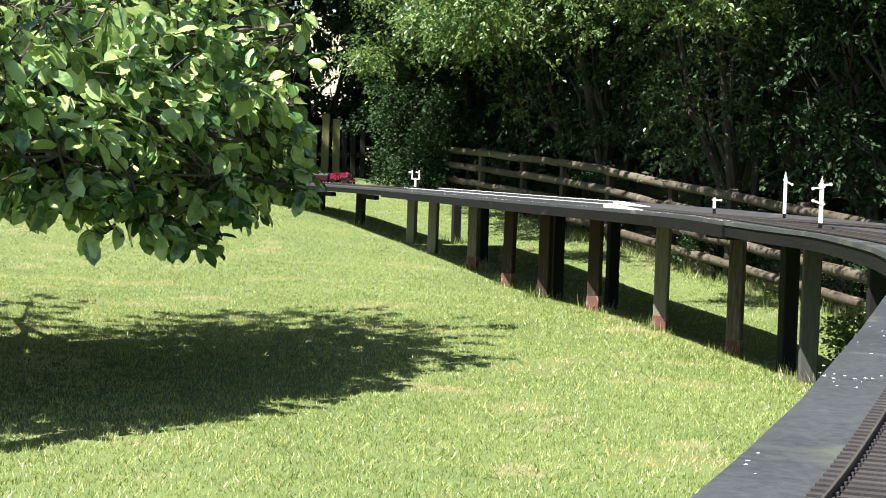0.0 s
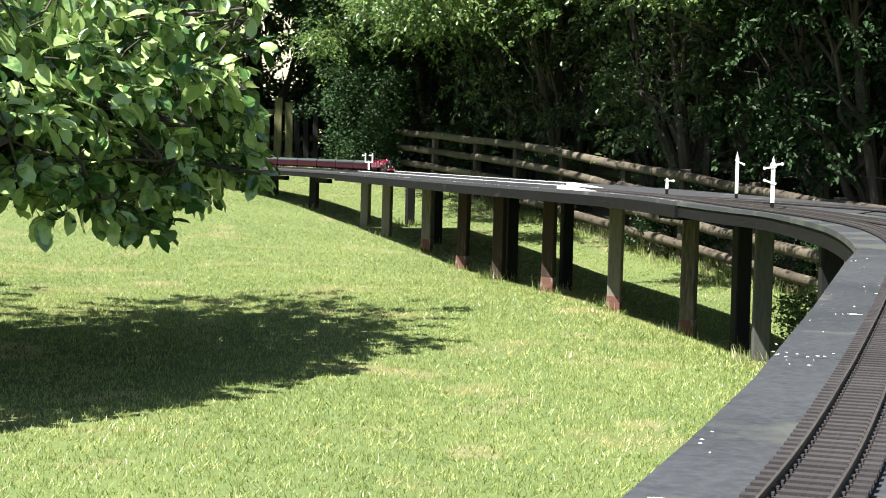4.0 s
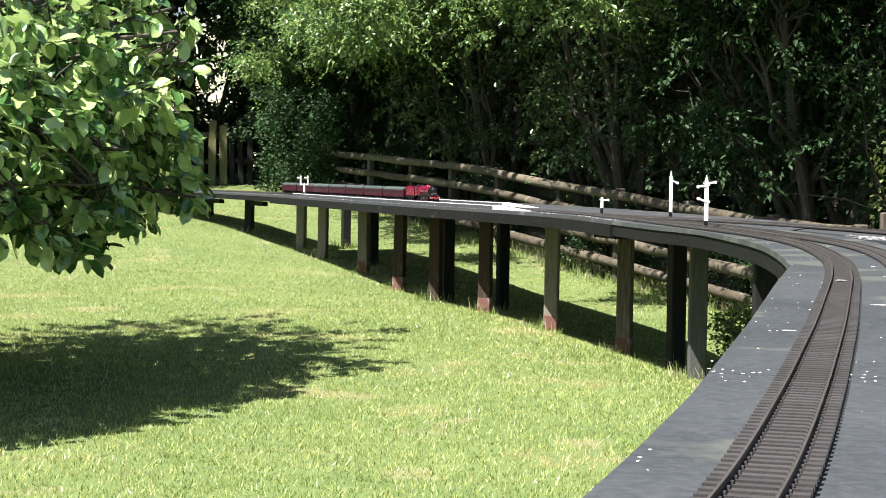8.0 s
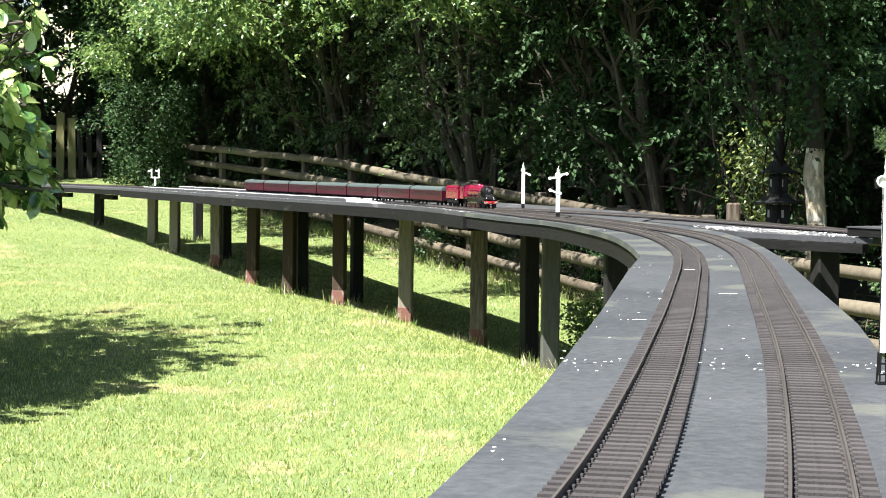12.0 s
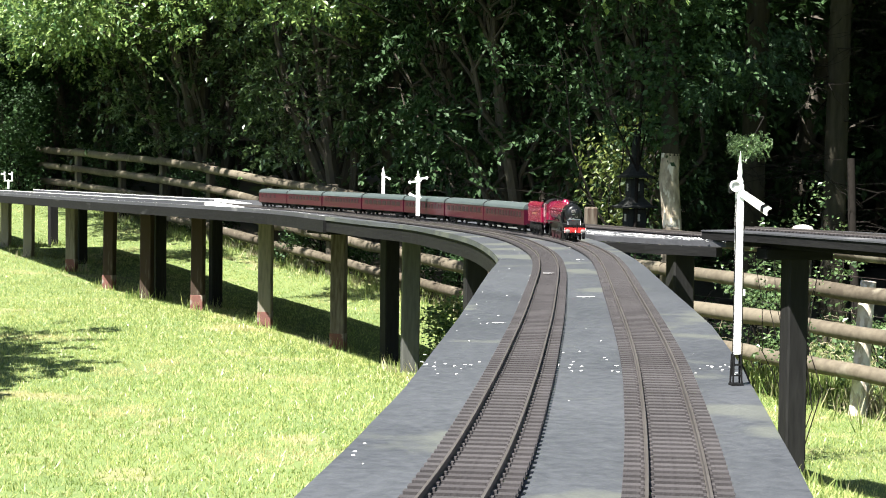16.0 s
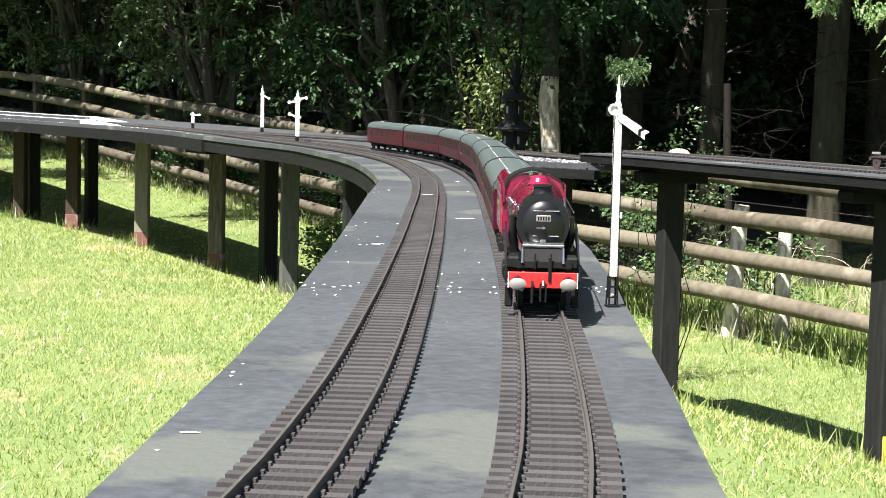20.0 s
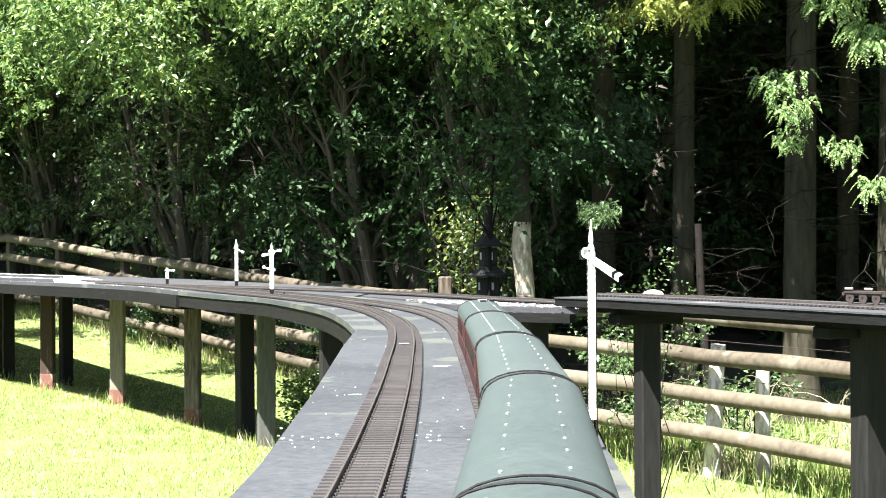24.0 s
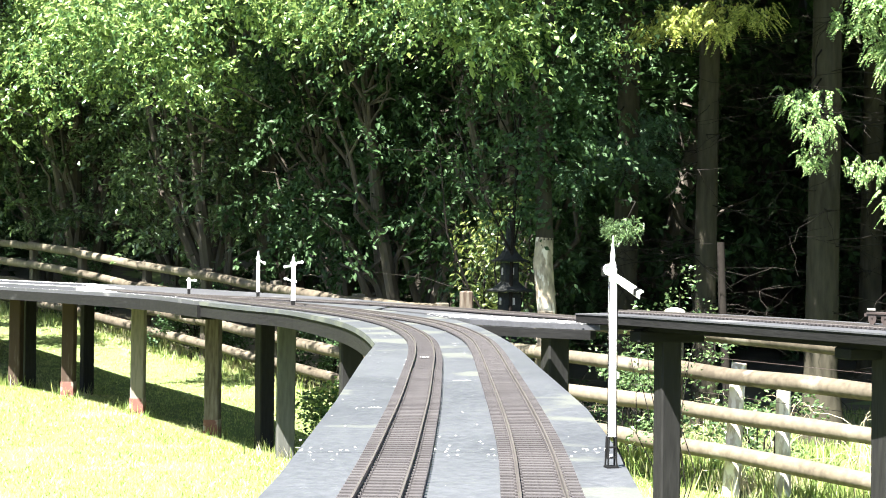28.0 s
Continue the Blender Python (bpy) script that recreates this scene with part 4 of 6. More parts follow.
    part("cab_front", Shape().put([(-0.136, y, z) for y, z in ((-0.041, 0.05), (0.041, 0.05), (0.041, 0.107), (0.03, 0.1185), (0, 0.123), (-0.03, 0.1185), (-0.041, 0.107))], [tuple(range(7))]), CRIMSON, e, "", None, False)
    arc = [(0.0425 * math.sin(a), 0.097 + 0.0275 * math.cos(a)) for a in (radians(-72 + 16 * k) for k in range(10))]
    part("cab_roof", Shape().put([(x, y, z + dz) for x in (-0.202, -0.130) for dz in (0, 0.002) for y, z in arc],
                                 [(i, i + 1, 21 + i, 20 + i) for i in range(9)] + [(10 + i, 30 + i, 31 + i, 11 + i) for i in range(9)] + [(20 + i, 21 + i, 31 + i, 30 + i) for i in range(9)] + [(i, 10 + i, 11 + i, 1 + i) for i in range(9)]), BLACK_MATT, e, "dark cab roof")
    wheels(e, (0.062, -0.004, -0.070), 0.0318, CRIMSON_DARK, 18)
    wheels(e, (0.185, 0.118), 0.0145, BLACK_MATT, 10)
    wheels(e, (-0.145,), 0.0172, BLACK_MATT, 10)
    e.scale = (1, 0.93, 1.065)
    return e


def build_tender():
    t = thing("locomotive_tender", "crimson six-wheeled tender coupled behind the locomotive", "tender")
    part("tank", Shape().box((0, 0, 0.072), (0.215, 0.080, 0.056), 0.003), CRIMSON, t, "", None, False)
    prof = [(-0.040, 0.099), (-0.0405, 0.108), (-0.034, 0.1185), (-0.029, 0.121), (-0.031, 0.1175), (-0.0375, 0.107), (-0.037, 0.099)]
    for sd in (-1, 1):
        part("coal_rail", Shape().put([(x, sd * -y, z) for x in (-0.107, 0.107) for y, z in prof], [tuple(range(7)), tuple(range(13, 6, -1))] + [(i, (i + 1) % 7, 7 + (i + 1) % 7, 7 + i) for i in range(7)]), CRIMSON, t)
        part("lettering_bar", Shape().box((0, sd * 0.0405, 0.078), (0.07, 0.0008, 0.005)), GOLD, t, "", None, False)
        part("side_frame", Shape().box((0, sd * 0.034, 0.030), (0.20, 0.003, 0.018), 0.001), BLACK_MATT, t, "", None, False)
        for x in (-0.065, 0, 0.065):
            part("axle_box", Shape().box((x, sd * 0.037, 0.024), (0.012, 0.006, 0.013), 0.001), BLACK_MATT, t, "", None, False)
    part("coal", coal_shape(), BLACK_MATT, t, "heap of coal")
    wheels(t, (-0.065, 0, 0.065), 0.0205, BLACK_MATT, 12)
    return t


def coal_shape():
    s = Shape()
    r = random.Random(4)
    for _ in range(110):
        x, y = r.uniform(-0.09, 0.095), r.uniform(-0.03, 0.03)
        k = r.uniform(0.005, 0.009)
        s.box((0, 0, 0), (k, k * 0.8, k * 0.7), 0, pose(x, y, 0.101 + 0.012 * (1 - abs(y) / 0.03) * r.random(), r.uniform(0, 90), r.uniform(0, 90), r.uniform(0, 90)))
    return s


CL, CW = 0.630, 0.086


def coach_roof(CL):
    """Half-elliptical roof with rounded eaves."""
    arc = [(CW / 2 * 1.012 * math.sin(a), 0.0945 + 0.0265 * math.cos(a) ** 0.8) for a in (radians(-90 + 12 * k) for k in range(16)) if True]
    n = len(arc)
    xs = (-CL / 2 - 0.001, -CL / 2 + 0.004, CL / 2 - 0.004, CL / 2 + 0.001)
    s = Shape()
    vs = [(x, y, z) for x in xs for y, z in arc]
    fs = [(i * n + j, i * n + j + 1, (i + 1) * n + j + 1, (i + 1) * n + j) for i in range(3) for j in range(n - 1)]
    fs += [tuple(range(n - 1, -1, -1)), tuple(range(3 * n, 4 * n)), tuple(k for i in range(3, -1, -1) for k in (i * n,)) + tuple(i * n + n - 1 for i in range(4))]
    return s.put(vs, fs)


def build_coach(kind, CL=CL):
    """kind 0: compartment stock, 1: open coach, 2: dining car, 3: brake."""
    names = ("maroon model passenger coach with many small windows and grey roof", "maroon model open coach with wide windows and grey-green roof",
             "maroon model dining car with large windows and grey-green roof", "maroon model brake coach with few windows and grey roof")
    c = thing("railway_coach", names[kind], "railway coach", "coaches of the train")
    prof = [(-0.0425, 0.030), (-0.043, 0.040), (-0.0428, 0.075), (-0.0418, 0.0955), (0.0418, 0.0955), (0.0428, 0.075), (0.043, 0.040), (0.0425, 0.030)]
    part("body", Shape().put([(x, y, z) for x in (-CL / 2, CL / 2) for y, z in prof], [tuple(range(8)), tuple(range(15, 7, -1))] + [((i + 1) % 8, i, 8 + i, 8 + (i + 1) % 8) for i in range(8)]), MAROON, c, "maroon panelled body", None, False)
    part("roof", ROOFS.setdefault(("roof", CL), coach_roof(CL).mesh("roof", ROOF)), None, c, "grey-green curved roof")
    for x in (-CL / 2 + 0.002, CL / 2 - 0.002):
        arc = [(x, CW / 2 * 1.02 * math.sin(a), 0.0945 + 0.027 * math.cos(a) ** 0.8) for a in (radians(-88 + 16 * k) for k in range(12))]
        part("roof_rim", Shape().tube(arc, 0.0011, 6), BLACK_MATT, c)
    part("underframe", Shape().box((0, 0, 0.027), (CL * 0.97, 0.07, 0.006)).box((0, 0.012, 0.019), (0.16, 0.02, 0.012), 0.001).box((0.03, -0.014, 0.019), (0.09, 0.022, 0.012), 0.001), BLACK_MATT, c, "", None, False)
    for sd in (-1, 1):
        part("truss", Shape().tube([(-0.13, sd * 0.030, 0.026), (-0.06, sd * 0.030, 0.013), (0.06, sd * 0.030, 0.013), (0.13, sd * 0.030, 0.026)], 0.0016, 6), BLACK_MATT, c)
        for z, h in ((0.0895, 0.0005), (0.0570, 0.0007)):
            part("lining", Shape().box((0, sd * 0.0432, z), (CL * 0.985, 0.0006, h)), LINING, c, "", None, False)
        n, w = ((13, 0.026), (9, 0.042), (8, 0.052), (6, 0.028))[kind]
        me = ROOFS.setdefault(("pane", kind), Shape().box((0, 0, 0), (w, 0.0016, 0.022), 0.0004).mesh("window_pane", PANE, False))
        fr = ROOFS.setdefault(("frame", kind), Shape().box((0, 0, 0), (w + 0.004, 0.0010, 0.0255), 0.0004).mesh("window_frame", MAROON, False))
        for k in range(n):
            x = (k - (n - 1) / 2) * (CL * 0.90 / n)
            if kind == 3 and x > 0.12:
                continue
            f = part("window_frame", fr, None, c, "", pose(x, sd * 0.0428, 0.0735))
            part("window_pane", me, None, f, "", pose(0, sd * 0.0004, 0))
        for x in (-CL * 0.47, CL * 0.47):
            part("door_handle", Shape().tube([(x, sd * 0.0445, 0.062), (x, sd * 0.0445, 0.085)], 0.0005, 5), LINING, c)
    for x in (-CL / 2, CL / 2):
        sx = 1 if x > 0 else -1
        g = part("gangway", Shape().box((x + sx * 0.007, 0, 0.070), (0.013, 0.036, 0.074), 0.002), BLACK_MATT, c, "black corridor connection", None, False)
        part("gangway_rib", Shape().box((x + sx * 0.005, 0, 0.070), (0.003, 0.040, 0.079), 0.001).box((x + sx * 0.010, 0, 0.070), (0.002, 0.040, 0.079), 0.001), BLACK_MATT, g, "", None, False)
        for sd in (-1, 1):
            part("buffer", Shape().tube([(x, sd * 0.0285, 0.031), (x + sx * 0.009, sd * 0.0285, 0.031)], [0.004, 0.0055], 12), BLACK_MATT, c)
        b = part("bogie", Shape().box((x * 0.72, 0.031, 0.018), (0.105, 0.004, 0.012), 0.002).box((x * 0.72, -0.031, 0.018), (0.105, 0.004, 0.012), 0.002).box((x * 0.72, 0, 0.019), (0.02, 0.06, 0.006)), BLACK_MATT, c, "", None, False)
        wheels(b, (x * 0.72 - 0.040, x * 0.72 + 0.040), 0.0150, BLACK_MATT, 0, False)
    vent = ROOFS.setdefault("vent", Shape().lathe([(0.0018, 0), (0.0012, 0.002), (0.0014, 0.0026), (0.0021, 0.0036), (0.0014, 0.0048), (0.0003, 0.0051)], 10).mesh("roof_ventilator", VENT))
    for k in range(9):
        for y in (-0.017, 0.017):
            part("roof_ventilator", vent, None, c, "", pose((k - 4) * CL * 0.11 + random.uniform(-0.014, 0.014), y, 0.1168, -15 if y > 0 else 15) @ Matrix.Diagonal((0.72, 0.72, 0.72, 1)))
    if kind == 3:
        h = part("roof_hatch", Shape().box((-CL * 0.32, 0.004, 0.1225), (0.020, 0.015, 0.006), 0.0006), VENT, c, "pale roof box", None, False)
        part("roof_hatch", Shape().box((-CL * 0.32 - 0.034, 0.004, 0.1222), (0.016, 0.018, 0.0045), 0.0006), VENT, c, "pale roof box", None, False)
        part("hatch_front", Shape().box((-CL * 0.32 + 0.0102, 0.004, 0.1225), (0.0006, 0.012, 0.004)), BLACK_MATT, h, "", None, False)
    c.scale = (1, 1, 0.92)
    return c


ROOFS = {}
LINING = material("faded_lining", (0.0612, 0.0216, 0.0144), (0.0432, 0.0144, 0.0101), 0.5, 20, fine=200)
CRIMSON_DARK = material("crimson_wheel", (0.035, 0.003, 0.006), (0.018, 0.003, 0.004), 0.45, 20, fine=100)
VENT = material("grey_ventilator", (0.2592, 0.2736, 0.2664), (0.1584, 0.1728, 0.1656), 0.35, 20, metal=0.4, fine=100)


# ------------------------------------------------------------------ fence
def build_fence():
    f = thing("paddock_fence", "weathered post and half-round rail fence before dark trees", "fence", kind="structure")
    places = (5.35, 6.77, 8.38, 9.68, 11.02, 12.54, 13.9, 15.3, 16.7, 18.05, 19.4, 20.71, 22.35, 23.9, 25.4, 26.9, 28.4)
    n = len(places) - 1
    ends = []
    for q in places:
        p, d = along(FENCE_LINE, q)
        z = fence_top(p)
        a = math.degrees(math.atan2(d.y, d.x))
        g = gz(p.x, p.y)
        ends.append((p, z, a))
        part("post", Shape().box((0, 0.055, (z + 0.06 - g + 0.1) / 2), (0.09, 0.075, z + 0.06 - g + 0.1), 0.008), FENCE_POST, f, "", pose(p.x, p.y, g - 0.1, random.uniform(-1, 1), random.uniform(-1, 1), a), False)
    for k in range(n):
        (p, z, a), (q, z2, _) = ends[k], ends[k + 1]
        for r in range(4):
            h = 0.207 * r
            j1, j2 = random.uniform(-0.012, 0.012), random.uniform(-0.012, 0.012)
            rad = 0.044 + random.uniform(-0.004, 0.004)
            part("rail", Shape().tube([(p.x, p.y, z - h + j1), ((p.x * 2 + q.x) / 3, (p.y * 2 + q.y) / 3, z * 2 / 3 + z2 / 3 - h + random.uniform(-0.006, 0.006)),
                                       ((p.x + 2 * q.x) / 3, (p.y + 2 * q.y) / 3, z / 3 + z2 * 2 / 3 - h + random.uniform(-0.006, 0.006)), (q.x, q.y, z2 - h + j2)], [rad, rad * 0.96, rad * 1.03, rad * 0.94], 12), FENCE, f)
    wire = Shape()
    for h in (0.10, 0.33):
        pts = [(p.x + 0.11, p.y + 0.05, z - h - 0.02 + random.uniform(-0.02, 0.02)) for p, z, a in ends if p.y < 12]
        wire.tube(pts, 0.0014, 5)
    part("stock_wire", wire, RUST, f, "thin rusty stock wire")


def fence_top(p):
    return float(np.interp(p[1], [4.0, 7.7, 8.7, 11.2, 12.9, 15.8, 16.4, 18.2, 21.5, 27.0], [0.56, 0.57, 0.595, 0.61, 0.655, 0.86, 0.89, 1.06, 1.21, 1.45]))


# ------------------------------------------------------------------ trees
def leaf_cloud(centres, radii, count, size, squash=0.7, droop=0.3, long=1.7):
    """Leaves as folded diamonds round clump centres; returns vertices and faces."""
    k = rng.integers(0, len(centres), count)
    d = rng.normal(0, 1, (count, 3))
    d /= np.linalg.norm(d, axis=1)[:, None]
    pos = centres[k] + d * (radii[k] * rng.uniform(0.15, 1, count) ** 0.6)[:, None] * np.array([1, 1, squash])
    a = rng.uniform(0, 2 * np.pi, count)
    out = np.stack([np.cos(a), np.sin(a), rng.normal(-droop, 0.45, count)], -1)
    out /= np.linalg.norm(out, axis=1)[:, None]
    nrm = np.cross(out, rng.normal(0, 1, (count, 3)) + np.array([0, 0, 0.0]))
    nrm = np.cross(nrm, out) * 0.6 + nrm * 0.6
    nrm /= np.linalg.norm(nrm, axis=1)[:, None] + 1e-9
    sd = np.cross(out, nrm)
    sd /= np.linalg.norm(sd, axis=1)[:, None] + 1e-9
    s = size * rng.uniform(0.6, 1.35, count)[:, None]
    v = np.empty((count, 4, 3))
    v[:, 0] = pos
    v[:, 1] = pos + out * s * long * 0.5 + sd * s * 0.5 + nrm * s * 0.12
    v[:, 2] = pos + out * s * long
    v[:, 3] = pos + out * s * long * 0.5 - sd * s * 0.5 + nrm * s * 0.12
    return v.reshape(-1, 3), np.arange(count * 4).reshape(-1, 4)


def leaf_sprays(centres, radii, count, size, per=22, droop=0.55, long=1.7):
    """Leaves set along drooping twigs that spread from clump centres; returns vertices and faces."""
    m = max(1, count // per)
    k = rng.integers(0, len(centres), m)
    a = rng.uniform(0, 2 * np.pi, m)
    g = np.stack([np.cos(a), np.sin(a), rng.normal(0.05, 0.35, m)], -1)
    reach = radii[k] * rng.uniform(0.7, 1.7, m)
    start = centres[k] + rng.normal(0, 1, (m, 3)) * (radii[k] * 0.28)[:, None]
    j = np.repeat(np.arange(m), per)
    n = len(j)
    u = np.tile(np.linspace(0.1, 1.0, per), m)
    pos = start[j] + g[j] * (reach[j] * u)[:, None]
    pos[:, 2] -= droop * reach[j] * u * u
    pos += rng.normal(0, size * 0.45, (n, 3))
    out = g[j] * rng.uniform(0.2, 0.9, n)[:, None] + rng.normal(0, 0.55, (n, 3)) + np.array([0, 0, -0.4])
    out /= np.linalg.norm(out, axis=1)[:, None]
    up = np.stack([rng.normal(0, 0.6, n), rng.normal(0, 0.6, n), np.ones(n)], -1)
    sd = np.cross(out, up)
    sd /= np.linalg.norm(sd, axis=1)[:, None] + 1e-9
    nrm = np.cross(sd, out)
    q = size * rng.uniform(0.6, 1.3, n)[:, None]
    v = np.empty((n, 4, 3))
    v[:, 0] = pos
    v[:, 1] = pos + out * q * long * 0.5 + sd * q * 0.5 + nrm * q * 0.12
    v[:, 2] = pos + out * q * long - nrm * q * 0.15
    v[:, 3] = pos + out * q * long * 0.5 - sd * q * 0.5 + nrm * q * 0.12
    return v.reshape(-1, 3), np.arange(n * 4).reshape(-1, 4)


def limb(s, p, q, r0, r1, n=7, bend=0.12, r=random):
    p, q = Vector(p), Vector(q)
    d = (q - p).length
    pts = [p.lerp(q, k / 4) + Vector((r.uniform(-1, 1), r.uniform(-1, 1), r.uniform(-0.5, 0.5))) * (d * bend * (0 if k in (0, 4) else 0.6)) for k in range(5)]
    s.tube(pts, [r0 + (r1 - r0) * k / 4 for k in range(5)], n)
    return pts


def broadleaf(x, y, h, spread, seed, mat, leaves=9000, size=0.055, low=1.0, stems=3, overhang=(-0.89, -0.45), label="", trunk_mat=None, trunk_r=0.07, skirt=0.0, reach=1.2, hang=2.2, crown=0.75, wide_by=1.25, crown_leaves=2600, outer=None):
    """A multi-stemmed tree with limbs, a low crown of small leaves and an upper crown of larger ones."""
    r = random.Random(seed)
    g = gz(x, y)
    t = thing("hedgerow_tree", label or "bushy broadleaf tree with slender grey stems and dense foliage", "tree", "trees behind the fence", m=pose(x, y, g))
    s = Shape()
    tips = []
    for k in range(stems):
        a = r.uniform(0, 6.28)
        rad = trunk_r * r.uniform(0.55, 1.15)
        splay, top = spread * r.uniform(0.35, 0.95), h * r.uniform(0.5, 0.72)
        sway, phase = r.uniform(0.04, 0.16), r.uniform(0, 6.28)
        pts = []
        for i in range(9):
            u = i / 8
            o = 0.14 + splay * u ** 1.25
            pts.append(Vector((math.cos(a) * o + sway * math.sin(5 * u + phase), math.sin(a) * o + sway * math.cos(4 * u + phase), top * u - 0.1)))
        s.tube(pts, [rad * (1.15 - 0.8 * i / 8) for i in range(9)], 9)
        tips.append(pts[8])
        for _ in range(5):  # forks that rise with the stem
            i = r.randint(1, 4)
            o = pts[i]
            a2 = a + r.gauss(0, 1.0)
            e = o + Vector((math.cos(a2) * 0.55, math.sin(a2) * 0.55, r.uniform(0.8, 1.5))) * r.uniform(0.7, 1.4)
            q = limb(s, o, e, rad * (0.75 - 0.1 * i), rad * 0.16, 6, 0.14, r)
            tips += [q[2], e]
            for _ in range(2):
                a3 = r.uniform(0, 6.28)
                w = q[r.randint(1, 3)]
                e2 = w + Vector((math.cos(a3), math.sin(a3), r.uniform(-0.1, 0.9))) * r.uniform(0.4, 0.9)
                limb(s, w, e2, rad * 0.25, rad * 0.07, 5, 0.18, r)
                tips.append(e2)
    part("trunk", s, trunk_mat or BARK, t, "slender grey stems")
    o2 = Vector(overhang)
    across = Vector((-o2.y, o2.x))
    c = []
    for _ in range(60):
        q, z = r.random() ** 0.5, low + r.random() * max(0.5, 3.6 - low)
        a = r.uniform(0, 6.28)
        c.append((math.cos(a) * spread * 0.8 * q, math.sin(a) * spread * 0.8 * q, z))
    c += [tuple(p) for p in tips if p.z > low]
    c = np.array(c)
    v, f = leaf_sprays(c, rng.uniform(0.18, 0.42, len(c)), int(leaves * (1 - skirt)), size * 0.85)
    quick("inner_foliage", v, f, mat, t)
    if skirt:
        c = []
        for _ in range(int(20 * skirt) + 7):  # boughs with gaps between them
            out = r.uniform(0.1, reach)
            z = hang + 0.25 * (reach - out) * r.random() + r.random() ** 1.3 * 2.5
            p = o2 * out + across * r.uniform(-1, 1) * spread * 0.9
            for _ in range(8):
                c.append((p.x + r.gauss(0, 0.24), p.y + r.gauss(0, 0.24), z + r.gauss(0, 0.15)))
        c = np.array(c)
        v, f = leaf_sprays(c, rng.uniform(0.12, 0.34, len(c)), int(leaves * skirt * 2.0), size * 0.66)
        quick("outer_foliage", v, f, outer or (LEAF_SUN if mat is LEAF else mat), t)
        b = Shape()
        for k in range(0, len(c), 16):
            limb(b, (c[k][0] * 0.7, c[k][1] * 0.7, c[k][2] - 0.25), c[k], 0.012, 0.004, 5, 0.12, r)
        tagged(part("branch", b, trunk_mat or BARK, t), kind="stuff")
    # upper crown, mostly out of view; offset and leaf count set its shade
    c = []
    for _ in range(46):
        a, q = r.uniform(0, 6.28), r.random() ** 0.5
        z = 4.6 + r.random() * max(0.5, h - 4.6)
        wide = spread * wide_by * math.sqrt(max(0.1, 1 - ((z - 4.8) / (h - 4.0)) ** 2))
        c.append((math.cos(a) * wide * q + overhang[0] * crown * reach, math.sin(a) * wide * q + overhang[1] * crown * reach, z))
    c = np.array(c)
    v, f = leaf_cloud(c, rng.uniform(0.4, 0.85, len(c)), crown_leaves, 0.13)
    quick("upper_crown", v, f, mat, t)
    return t


def fronds(tip, d, sd, w, count, r):
    """Drooping feathery conifer fronds spread in a fan behind the tip of a branch."""
    up = Vector((0, 0, 1))
    quads = []
    for _ in range(count):
        k = r.random() ** 0.8
        p = tip - d * k * w * 1.2 + sd * r.uniform(-1, 1) * w * (0.2 + 0.6 * k) + up * r.uniform(-0.05, 0.05)
        g = (d * r.uniform(0.2, 1.0) + sd * r.uniform(-0.9, 0.9) - up * r.uniform(0.1, 0.9)).normalized()
        long = w * r.uniform(0.25, 0.6)
        e = g.cross(up).normalized()
        m = 13
        for i in range(m):
            u = (i + 0.5) / m
            q = p + g * long * u - up * long * 0.35 * u * u
            size = long * 0.30 * (1 - 0.65 * u)
            for o in (-1, 1):
                t = (e * o * r.uniform(0.7, 1.1) + g * r.uniform(0.5, 0.9) - up * r.uniform(0.0, 0.5)).normalized() * size
                b = t.cross(Vector((r.gauss(0, 1), r.gauss(0, 1), r.gauss(0, 1)))).normalized() * size * 0.21
                quads += [tuple(q), tuple(q + t * 0.5 + b), tuple(q + t), tuple(q + t * 0.5 - b)]
    return np.array(quads), np.arange(len(quads)).reshape(-1, 4)


